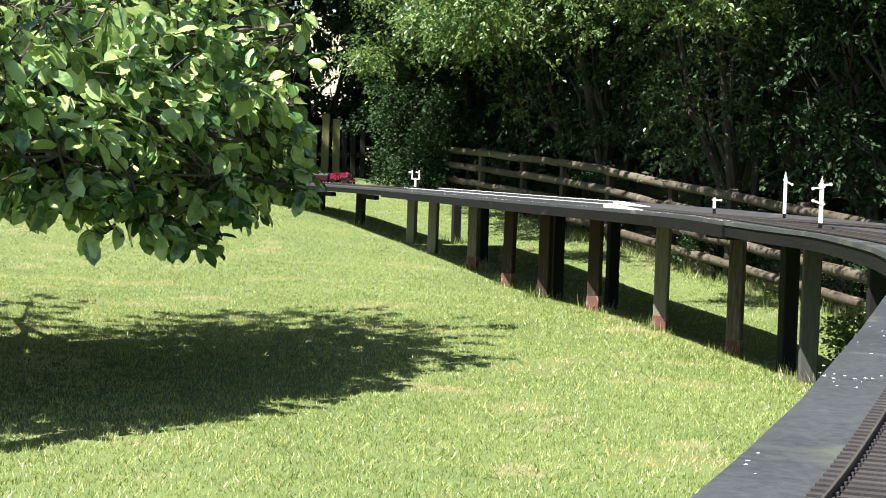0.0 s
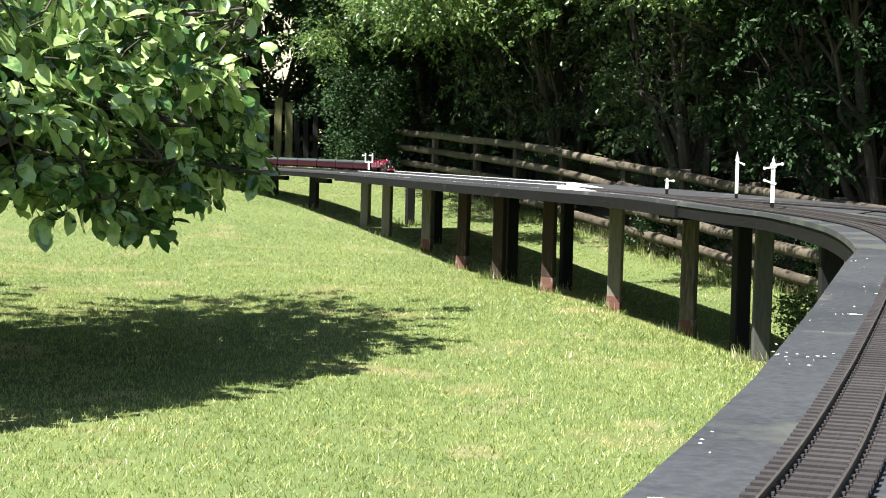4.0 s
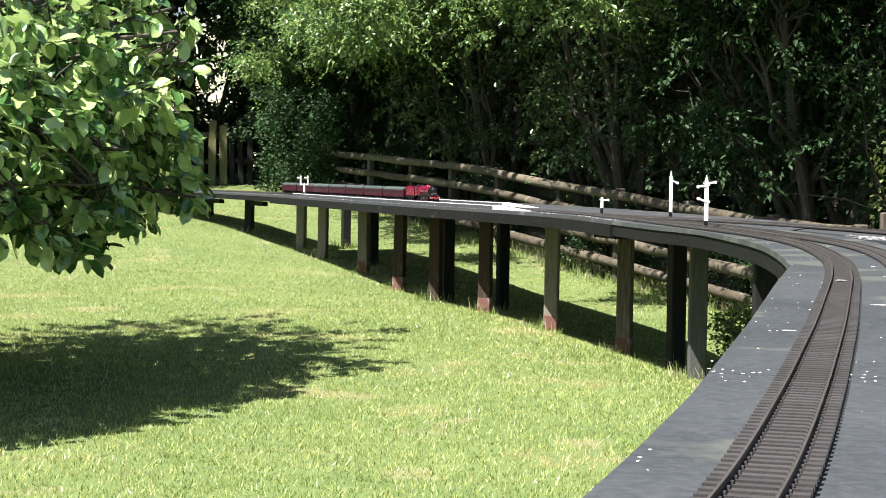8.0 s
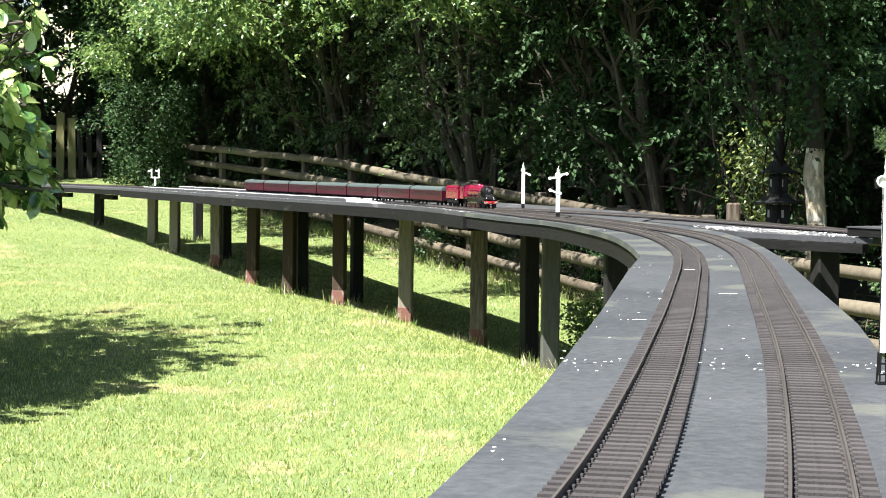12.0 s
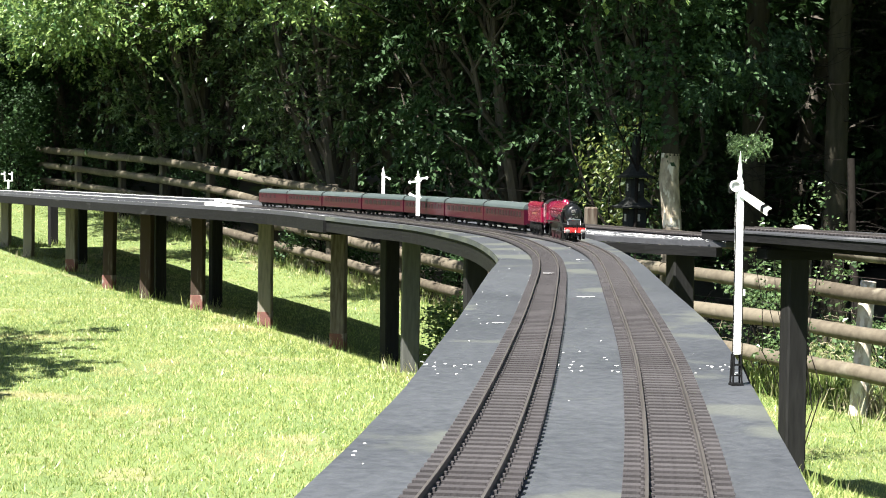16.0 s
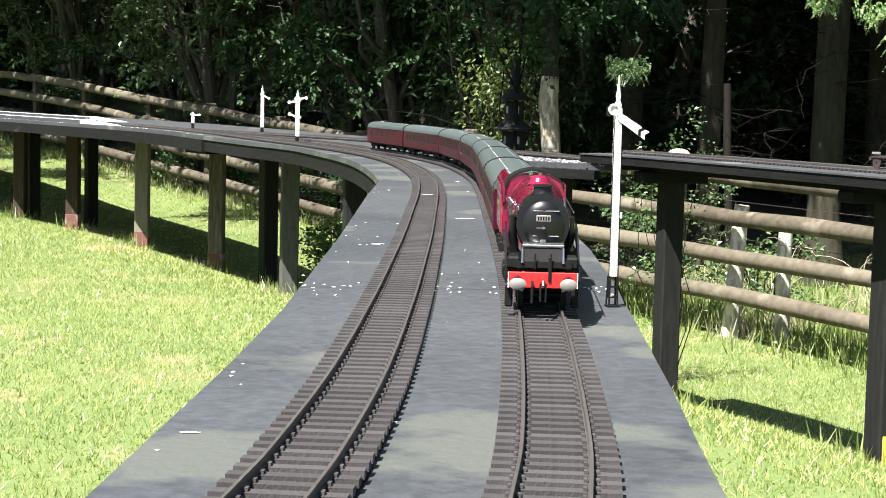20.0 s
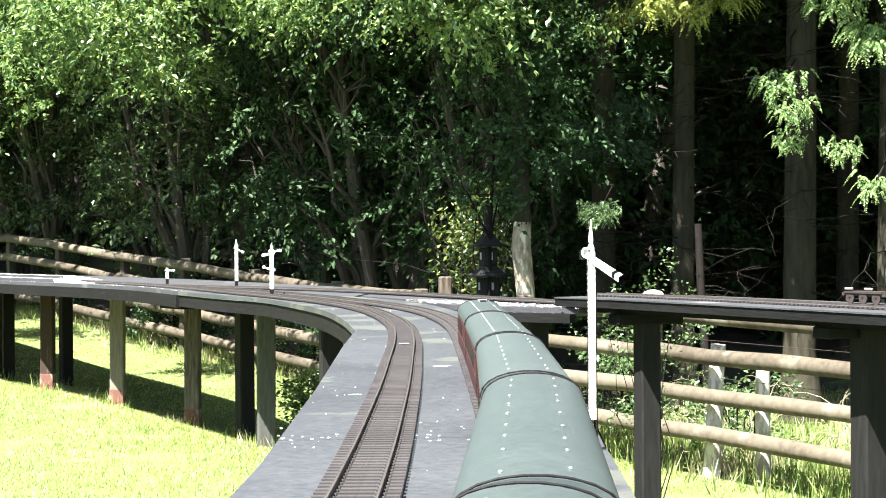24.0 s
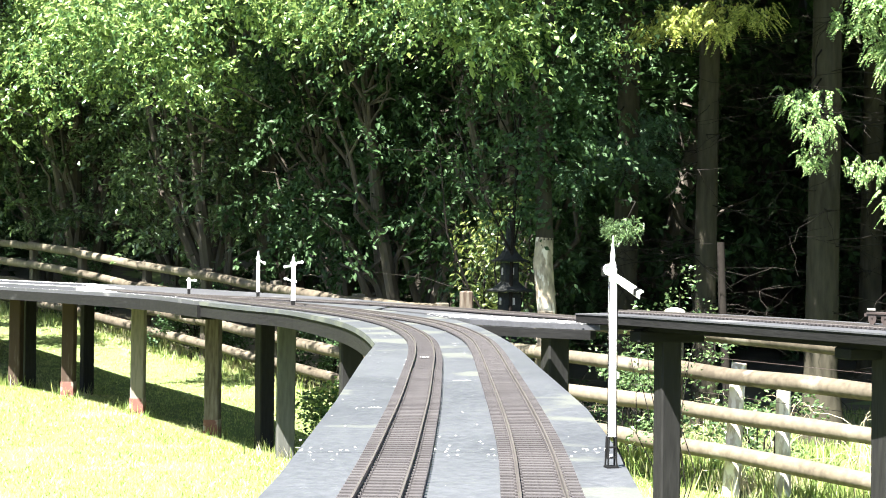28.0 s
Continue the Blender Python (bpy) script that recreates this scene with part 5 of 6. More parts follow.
def conifer(x, y, h, r0, seed, bare, spray_mat=None, lit=(), label="", crown=4.3, wide=1.6, bough=0.0):
    """A tall conifer: straight bole, dead lower branches, high crown; lit: drooping live sprays (height, angle, reach, amount)."""
    r = random.Random(seed)
    g = gz(x, y)
    t = thing("conifer_tree", label or "tall conifer with bare brown trunk and dead lower branches", "tree", "trees behind the fence", m=pose(x, y, g))
    s = Shape().tube([(0, 0, -0.1), (0.01, 0, 0.12), (0, 0.02, 0.5), (0.03, 0, h * 0.3), (0, 0.03, h * 0.6), (0, 0, h)], [r0 * 1.7, r0 * 1.3, r0, r0 * 0.85, r0 * 0.6, r0 * 0.15], 16)
    part("trunk", s, BARK_CONIFER, t, "straight brown trunk")
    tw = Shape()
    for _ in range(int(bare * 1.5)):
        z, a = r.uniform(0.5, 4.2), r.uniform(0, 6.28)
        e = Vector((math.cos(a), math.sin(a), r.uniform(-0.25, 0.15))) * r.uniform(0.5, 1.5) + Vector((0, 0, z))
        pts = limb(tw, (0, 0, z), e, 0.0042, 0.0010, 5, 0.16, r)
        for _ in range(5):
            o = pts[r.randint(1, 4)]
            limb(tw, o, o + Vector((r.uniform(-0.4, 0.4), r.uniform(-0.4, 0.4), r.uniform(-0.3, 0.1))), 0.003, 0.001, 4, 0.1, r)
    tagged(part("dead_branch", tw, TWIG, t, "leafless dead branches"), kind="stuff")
    # crown starts out of view; its width sets the shade on the trunk
    c = np.array([(math.cos(a) * q, math.sin(a) * q, z) for z in np.arange(crown, h, 0.42) for a in np.arange(0, 6.28, 0.8) for q in (wide * (h - z) / (h - crown) * r.uniform(0.35, 1.05),)])
    v, f = leaf_cloud(c, np.full(len(c), 0.62), 9500, 0.13, 0.5, 0.5, 2.4)
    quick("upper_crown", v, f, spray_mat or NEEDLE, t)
    if bough:  # a dense unseen bough added on the sunny side to shade the trunk
        c = np.array([(-0.85 + r.gauss(0, 0.13), -0.95 + r.gauss(0, 0.13), bough - g + r.random() * 1.3) for _ in range(34)])
        v, f = leaf_cloud(c, np.full(34, 0.2), 3000, 0.055, 1, 0.6, 2.2)
        quick("trunk_shade_bough", v, f, spray_mat or NEEDLE, t)
        b = Shape()
        limb(b, (0, 0, bough - g + 1.5), (-0.85, -0.95, bough - g + 1.1), 0.02, 0.008, 6, 0.06, r)
        part("branch", b, TWIG, t)
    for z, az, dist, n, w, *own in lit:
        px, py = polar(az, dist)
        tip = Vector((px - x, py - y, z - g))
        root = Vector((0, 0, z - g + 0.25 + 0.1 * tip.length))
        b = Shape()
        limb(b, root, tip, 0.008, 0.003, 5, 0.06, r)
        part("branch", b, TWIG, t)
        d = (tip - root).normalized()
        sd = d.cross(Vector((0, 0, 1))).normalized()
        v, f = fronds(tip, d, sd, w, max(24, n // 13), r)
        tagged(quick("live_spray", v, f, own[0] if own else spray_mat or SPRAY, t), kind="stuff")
    return t


def behind(s, o):
    """A place s metres along the fence and o behind it."""
    p, d = along(FENCE_LINE, s)
    return p.x - d.y * o, p.y + d.x * o


def build_trees():
    # broadleaf belt from the far end of the fence to the junction
    belt = ((0.3, 1.2, 7, 1.6, 0.1, 18000, 0.25, 0.9, 1.2), (2.4, 1.0, 7.5, 1.5, 0.1, 18000, 0.35, 1.4, 1.4), (4.4, 1.2, 7.5, 1.5, 0.15, 20000, 0.45, 2.0, 1.6), (6.4, 1.6, 8, 1.6, 0.4, 24000, 0.6, 3.4, 1.8),
            (8.3, 1.3, 7.5, 1.6, 0.8, 26000, 0.6, 3.6, 2.25), (10.2, 1.8, 8.5, 1.7, 0.9, 28000, 0.65, 3.9, 2.3), (12.0, 1.3, 7.5, 1.6, 1.0, 28000, 0.6, 3.4, 2.45), (13.8, 1.8, 8, 1.7, 0.9, 28000, 0.55, 3.5, 2.65),
            (15.3, 1.4, 8, 1.4, 0.8, 26000, 0.55, 3.4, 2.7), (16.7, 1.8, 8, 1.2, 0.8, 22000, 0.5, 3.2, 2.75))
    # unseen upper crowns reach sunward over the fence to shade it
    for k, (s, o, h, spread, low, n, sk, rc, hg) in enumerate(belt):
        x, y = behind(s, o)
        # from the fourth tree on, sunlight is in the outer leaf colour
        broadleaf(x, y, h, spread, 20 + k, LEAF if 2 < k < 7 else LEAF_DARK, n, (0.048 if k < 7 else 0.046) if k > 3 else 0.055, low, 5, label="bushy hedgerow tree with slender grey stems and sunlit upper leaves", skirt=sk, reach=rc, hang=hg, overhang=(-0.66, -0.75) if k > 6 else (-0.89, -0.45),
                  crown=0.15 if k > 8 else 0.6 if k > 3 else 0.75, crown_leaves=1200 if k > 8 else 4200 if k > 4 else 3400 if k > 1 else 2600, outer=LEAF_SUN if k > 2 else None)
    # deep shade behind them, put into the leaf colour
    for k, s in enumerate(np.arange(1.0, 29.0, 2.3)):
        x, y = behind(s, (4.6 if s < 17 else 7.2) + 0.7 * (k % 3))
        broadleaf(x, y, 9.5, 2.2, 60 + k, LEAF_DARK, 11000, 0.085, 0.1, 3, label="woodland tree with deep shade in its leaf colour", trunk_r=0.10)
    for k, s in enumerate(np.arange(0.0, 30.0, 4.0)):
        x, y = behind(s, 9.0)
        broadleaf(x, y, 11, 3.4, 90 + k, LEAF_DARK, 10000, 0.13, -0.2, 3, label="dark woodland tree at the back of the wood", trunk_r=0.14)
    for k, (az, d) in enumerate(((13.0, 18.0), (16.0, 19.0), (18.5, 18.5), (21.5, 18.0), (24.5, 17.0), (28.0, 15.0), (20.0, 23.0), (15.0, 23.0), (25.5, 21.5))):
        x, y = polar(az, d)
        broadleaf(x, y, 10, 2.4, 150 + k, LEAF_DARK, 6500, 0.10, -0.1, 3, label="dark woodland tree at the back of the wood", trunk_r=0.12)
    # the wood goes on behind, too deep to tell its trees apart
    # a backdrop of leaves added against bright gaps, with shade in their colour
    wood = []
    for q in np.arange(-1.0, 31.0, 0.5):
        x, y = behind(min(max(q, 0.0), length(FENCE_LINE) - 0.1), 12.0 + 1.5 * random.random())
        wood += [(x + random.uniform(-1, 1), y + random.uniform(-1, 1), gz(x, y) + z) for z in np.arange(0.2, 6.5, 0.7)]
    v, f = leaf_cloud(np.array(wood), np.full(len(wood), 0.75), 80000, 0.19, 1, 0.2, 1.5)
    tagged(quick("far_wood", v, f, LEAF_DARK), "backdrop foliage with shade in its colour, far back in the wood", "wood", kind="stuff")
    # conifers on the right
    x, y = polar(14.25, 12.2)
    conifer(x, y, 11, 0.085, 3, 26, NEEDLE_GOLD, lit=((2.52, 11.9, 11.5, 800, 0.26), (2.60, 13.2, 11.2, 1000, 0.32), (2.55, 14.8, 11.2, 1000, 0.32), (2.62, 16.3, 11.3, 800, 0.28)), label="tall conifer with golden-green tips high on bare trunk", crown=5.2)
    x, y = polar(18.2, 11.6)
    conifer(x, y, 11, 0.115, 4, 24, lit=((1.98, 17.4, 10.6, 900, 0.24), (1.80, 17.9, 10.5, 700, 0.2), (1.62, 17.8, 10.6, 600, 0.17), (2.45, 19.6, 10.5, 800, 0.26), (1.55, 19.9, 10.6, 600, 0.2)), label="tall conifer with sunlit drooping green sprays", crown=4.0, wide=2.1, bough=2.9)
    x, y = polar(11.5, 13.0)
    # lowest spray takes the lighter LEAF colour for the sun on it
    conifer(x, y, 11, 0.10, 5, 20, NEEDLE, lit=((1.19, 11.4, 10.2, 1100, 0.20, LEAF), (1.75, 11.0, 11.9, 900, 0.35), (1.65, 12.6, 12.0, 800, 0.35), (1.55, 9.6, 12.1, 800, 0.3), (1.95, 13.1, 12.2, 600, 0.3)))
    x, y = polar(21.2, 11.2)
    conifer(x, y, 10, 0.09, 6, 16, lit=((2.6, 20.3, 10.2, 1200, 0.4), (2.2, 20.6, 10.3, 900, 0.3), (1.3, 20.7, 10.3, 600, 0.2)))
    x, y = polar(19.8, 15.0)
    conifer(x, y, 12, 0.10, 8, 24)
    # the pale trunk and the yellow shrub by the ornament
    x, y = polar(8.72, 11.2)
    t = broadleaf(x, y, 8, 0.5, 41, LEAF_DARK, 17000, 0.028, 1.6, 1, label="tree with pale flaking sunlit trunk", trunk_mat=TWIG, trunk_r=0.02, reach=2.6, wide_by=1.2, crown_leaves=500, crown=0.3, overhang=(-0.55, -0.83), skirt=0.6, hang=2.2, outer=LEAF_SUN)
    # sunlight is in the lower bark colour, shade in the upper
    part("main_trunk", Shape().tube([(0, 0, -0.1), (0.0, 0, 0.3), (0.02, 0, 0.9), (-0.01, 0.02, 1.25), (0.0, 0.01, 1.42)], [0.10, 0.076, 0.064, 0.068, 0.060], 14), FLAKE, t, "pale flaking bark with sunlight in its colour")
    part("upper_trunk", Shape().tube([(0.0, 0.01, 1.40), (-0.02, 0.02, 2.0), (0.03, 0, 2.6), (0, 0, 3.6)], [0.060, 0.054, 0.047, 0.04], 12), BARK_CONIFER, t, "upper trunk with shade in its dark colour")
    c = np.array([(random.gauss(0, 0.16), random.gauss(-0.12, 0.08), 1.4 + 1.8 * random.random() ** 0.7) for _ in range(40)])
    v, f = leaf_cloud(c, np.full(40, 0.12), 1500, 0.03, 1, 0.5, 1.5)
    quick("trunk_foliage", v, f, LEAF_DARK, t)
    # leaves added sunward, mostly out of view, to shade the trunk
    c = np.array([(-0.46 + random.gauss(0, 0.16), -0.52 + random.gauss(0, 0.14), 2.55 + 0.9 * random.random()) for _ in range(36)])
    v, f = leaf_sprays(c, np.full(36, 0.2), 3600, 0.034)
    quick("trunk_shade_foliage", v, f, LEAF_SUN, t)
    x, y = polar(7.0, 12.2)
    sh = thing("yellow_shrub", "yellow-green sunlit shrub behind the stone ornament", "shrub", m=pose(x, y, gz(x, y)))
    c = np.array([(random.uniform(-0.24, 0.2), random.uniform(-0.3, 0.3), random.uniform(0.4, 1.6)) for _ in range(46)])
    v, f = leaf_cloud(c, np.full(46, 0.15), 2200, 0.022, 1.2, 0.7, 2.2)
    quick("foliage", v, f, LEAF_YELLOW, sh)
    b = Shape()
    for k in range(7):
        limb(b, (random.uniform(-0.1, 0.1), random.uniform(-0.1, 0.1), -0.05), (random.uniform(-0.3, 0.3), random.uniform(-0.3, 0.3), 1.5), 0.014, 0.004, 5)
    part("stem", b, TWIG, sh)
    # low bushes under the deck and behind the fence; leaf tone carries the light
    for k, (x, y, h, n, mat) in enumerate(((0.42, 10.5, 0.48, 2400, LEAF_SUN), (1.05, 11.4, 0.5, 1200, LEAF_DARK), (-0.9, 15.9, 0.7, 1600, LEAF_DARK), (-2.3, 18.6, 0.8, 1800, LEAF_DARK), (2.15, 10.2, 0.72, 1000, LEAF), (2.75, 9.5, 0.5, 700, LEAF),
                                           (3.3, 8.4, 0.32, 700, LEAF_SUN), (1.7, 11.2, 0.8, 1200, LEAF_DARK), (0.35, 14.0, 0.6, 1300, LEAF_DARK), (-3.9, 21.4, 0.8, 1500, LEAF_DARK))):
        bsh = thing("bush", "low leafy bush beside the fence", "bush", "bushes by the fence", m=pose(x, y, gz(x, y)))
        c = np.array([(random.gauss(0, 0.20), random.gauss(0, 0.20), random.uniform(0.05, h)) for _ in range(26)])
        v, f = leaf_cloud(c, np.full(26, 0.12), n * 2, 0.021, 1, 0.2, 1.5)
        quick("foliage", v, f, mat, bsh)
        st = Shape()
        for _ in range(6):
            limb(st, (0, 0, -0.03), (random.gauss(0, 0.15), random.gauss(0, 0.15), h * 0.9), 0.008, 0.002, 5)
        part("stem", st, TWIG, bsh)
    for sq, o, h in ((5.5, -0.25, 1.5), (4.8, -0.35, 1.9), (4.0, -0.2, 2.2)):
        x, y = behind(sq, o)
        bsh = thing("hedge_bush", "tall dark bush growing over the end of the fence", "bush", "bushes by the fence", m=pose(x, y, gz(x, y)))
        c = np.array([(random.gauss(0, 0.28), random.gauss(0, 0.28), h * random.random() ** 0.8) for _ in range(46)])
        v, f = leaf_cloud(c, np.full(46, 0.2), 5200, 0.034, 1, 0.3, 1.6)
        quick("foliage", v, f, LEAF_DARK, bsh)
        st = Shape()
        for _ in range(6):
            limb(st, (0, 0, -0.03), (random.gauss(0, 0.2), random.gauss(0, 0.2), h * 0.85), 0.012, 0.003, 5)
        part("stem", st, TWIG, bsh)
    # dark leaf row added to close the bright gaps in the wood
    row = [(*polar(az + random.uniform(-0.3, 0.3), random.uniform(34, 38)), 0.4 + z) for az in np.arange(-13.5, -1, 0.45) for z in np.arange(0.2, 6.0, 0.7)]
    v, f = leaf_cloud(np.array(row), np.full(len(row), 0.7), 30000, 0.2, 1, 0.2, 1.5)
    tagged(quick("gap_fill_leaves", v, f, LEAF_DARK), "dark leaves filling the gaps behind the wood", "hedge", kind="stuff")
    x, y = polar(13.0, 7.3)
    iv = thing("climbing_ivy", "small-leaved ivy growing up behind the branch deck", "ivy", m=pose(x, y, gz(x, y)))
    st = Shape()
    pts = []
    for k in range(7):
        a = limb(st, (random.gauss(0, 0.03), 0, 0), (-0.20 + 0.06 * k, random.gauss(0, 0.03), (0.98, 1.02, 1.0, 1.05, 1.12, 1.2, 1.05)[k]), 0.003, 0.0012, 5, 0.10)
        pts += [tuple(q) for q in a[2:]]
    part("stem", st, TWIG, iv)
    v, f = leaf_cloud(np.array(pts), np.full(len(pts), 0.07), 620, 0.015, 1, 0.1, 1.2)
    quick("foliage", v, f, LEAF, iv)
    # pale stumps and old posts behind the right-hand fence
    for az, d, h, r0 in ((15.15, 9.0, 0.77, 0.046), (16.9, 8.9, 0.68, 0.042), (15.1, 11.5, 1.42, 0.03)):
        x, y = polar(az, d)
        st = thing("old_stake", "pale weathered stake behind the fence", "stake", "old stakes", m=pose(x, y, gz(x, y) - 0.05, random.uniform(-4, 4), random.uniform(-4, 4)))
        part("stake", Shape().tube([(0, 0, 0), (0.004, 0, h * 0.3), (-0.003, 0.004, h * 0.7), (0, 0, h)], [r0 * 1.15, r0, r0 * 0.95, r0 * 0.9], 10), STAKE if h < 1 else TWIG, st)


def build_plum():
    """The garden tree whose branches hang into view from the side."""
    x, y = -4.5, 7.3
    r = random.Random(11)
    t = thing("plum_tree", "garden fruit tree with glossy green leaves hanging low over the lawn", "tree", m=pose(x, y, gz(x, y)))
    s = Shape().tube([(0, 0, -0.1), (0.02, 0, 0.15), (0, 0.03, 0.7), (0.05, 0, 1.3)], [0.12, 0.085, 0.075, 0.07], 12)
    twigs = []

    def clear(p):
        """The crown ends along a line over the lawn and a sightline from the eye, and hangs lowest on its near side."""
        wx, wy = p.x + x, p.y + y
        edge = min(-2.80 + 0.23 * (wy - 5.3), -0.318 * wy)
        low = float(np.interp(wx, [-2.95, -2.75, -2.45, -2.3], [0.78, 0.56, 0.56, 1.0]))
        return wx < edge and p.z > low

    for k in range(95):
        a = r.uniform(0, 6.28) if k < 60 else r.uniform(-1.7, 0.5)
        z = r.uniform(1.0, 3.2) if k < 60 else r.uniform(0.95, 1.9)
        # boughs towards the sun are kept low to let light onto the leaves
        if math.cos(a) * SUN_TO.x + math.sin(a) * SUN_TO.y > -0.1:
            z = 0.9 + (z - 0.9) * 0.42
        reach = 2.85 * float(np.interp(z, [0.9, 1.35, 1.9, 2.4, 3.3], [0.9, 1.0, 0.95, 0.75, 0.35])) * r.uniform(0.72, 1.0)
        e = Vector((math.cos(a) * reach, math.sin(a) * reach, z - 0.25 * r.random()))
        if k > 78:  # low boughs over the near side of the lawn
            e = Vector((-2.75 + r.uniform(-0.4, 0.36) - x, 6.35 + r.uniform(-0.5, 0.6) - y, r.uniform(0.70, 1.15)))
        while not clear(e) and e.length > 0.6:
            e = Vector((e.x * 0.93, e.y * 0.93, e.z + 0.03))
        pts = limb(s, (0.03, 0, r.uniform(0.9, 1.5)), e, 0.035, 0.007, 6, 0.12, r)
        for q in pts[2:]:
            for _ in range(8 if q.z < 1.75 else 3):
                g = Vector((math.cos(a) + r.gauss(0, 0.8), math.sin(a) + r.gauss(0, 0.8), r.uniform(-1.0, 0.5))).normalized()
                o = q + Vector((r.uniform(-0.45, 0.45), r.uniform(-0.45, 0.45), r.uniform(-0.35, 0.35)))
                tip = o + g * 0.24
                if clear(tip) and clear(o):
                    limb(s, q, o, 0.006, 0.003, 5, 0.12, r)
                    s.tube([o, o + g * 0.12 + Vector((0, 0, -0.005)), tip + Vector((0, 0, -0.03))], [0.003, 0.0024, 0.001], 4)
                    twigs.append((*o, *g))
    part("trunk", s, BARK, t, "grey trunk and branches")
    tw = np.array(twigs)
    per = 14
    n = len(tw) * per
    k = np.repeat(np.arange(len(tw)), per)
    g = tw[k, 3:]
    u = np.tile(np.linspace(0.05, 1.0, per), len(tw))
    pos = tw[k, :3] + g * (0.24 * u)[:, None] - np.array([0, 0, 0.03]) * (u * u)[:, None] + rng.normal(0, 0.012, (n, 3))
    across = rng.normal(0, 1, (n, 3))
    across -= g * np.sum(across * g, 1)[:, None]
    across /= np.linalg.norm(across, axis=1)[:, None]
    out = g * rng.uniform(0.3, 0.9, n)[:, None] + across * 0.85 + np.array([0, 0, -0.45])
    out /= np.linalg.norm(out, axis=1)[:, None]
    sd = np.cross(out, np.stack([rng.normal(0, 0.55, n), rng.normal(0, 0.55, n), np.ones(n)], -1))
    sd /= np.linalg.norm(sd, axis=1)[:, None]
    nr = np.cross(sd, out)
    L = (0.104 * rng.uniform(0.6, 1.2, n))[:, None]
    W = L * 0.31
    rows = [(0.0, 0.0), (0.2, 0.74), (0.5, 1.0), (0.8, 0.76), (1.0, 0.0)]
    v = np.empty((n, 11, 3))
    j = 0
    for u, w in rows:
        curl = nr * (-(u ** 2) * 0.16) * L
        base = pos + out * L * u + curl
        if w == 0:
            v[:, j] = base
            j += 1
        else:
            v[:, j], v[:, j + 1], v[:, j + 2] = base + sd * W * w + nr * W * w * 0.35, base, base - sd * W * w + nr * W * w * 0.35
            j += 3
    quad = [(0, 1, 2), (0, 2, 3), (1, 4, 5, 2), (2, 5, 6, 3), (4, 7, 8, 5), (5, 8, 9, 6), (7, 10, 8), (8, 10, 9)]
    tri = []
    for q in quad:
        tri += [q] if len(q) == 3 else [(q[0], q[1], q[2]), (q[0], q[2], q[3])]
    tri = np.array(tri)
    f = (np.arange(n)[:, None, None] * 11 + tri[None]).reshape(-1, 3)
    ob = quick("leaves", v.reshape(-1, 3), f, LEAF_PLUM, t)
    ob.data.polygons.foreach_set("use_smooth", [True] * len(ob.data.polygons))


# ------------------------------------------------------------------ other things
def build_ornament():
    x, y = polar(7.5, 11.4)
    g = gz(x, y)
    o = thing("stone_pagoda", "dark weathered stone garden pagoda with stacked curved roofs", "garden ornament", m=pose(x, y, g - 0.02, 0, 0, 12))
    z = 0.0
    part("plinth", Shape().box((0, 0, 0.20), (0.36, 0.36, 0.40), 0.012).box((0, 0, 0.45), (0.27, 0.27, 0.10), 0.01), STONE, o)
    z = 0.50
    for k, w in enumerate((0.36, 0.30, 0.25, 0.20)):
        b = w * 0.52
        part("chamber", Shape().box((0, 0, z + 0.065), (b, b, 0.13), 0.006), STONE, o)
        for a in range(4):
            part("opening", Shape().box((0, -b / 2 - 0.001, z + 0.07), (b * 0.26, 0.004, 0.05)), PALE, o, "", pose(0, 0, 0, 0, 0, 90 * a), False)
        z += 0.13
        part("tier_roof", Shape().lathe([(w * 0.70, 0.018), (w * 0.72, 0.030), (w * 0.52, 0.042), (w * 0.36, 0.072), (w * 0.28, 0.092)], 4, pose(0, 0, z - 0.012, 0, 0, 45)), STONE, o, "curved square roof tier", None, False)
        z += 0.078
    part("spire", Shape().lathe([(0.05, 0), (0.035, 0.03), (0.045, 0.05), (0.025, 0.09), (0.032, 0.11), (0.015, 0.2), (0.002, 0.29)], 14, Matrix.Translation((0, 0, z))), STONE, o)


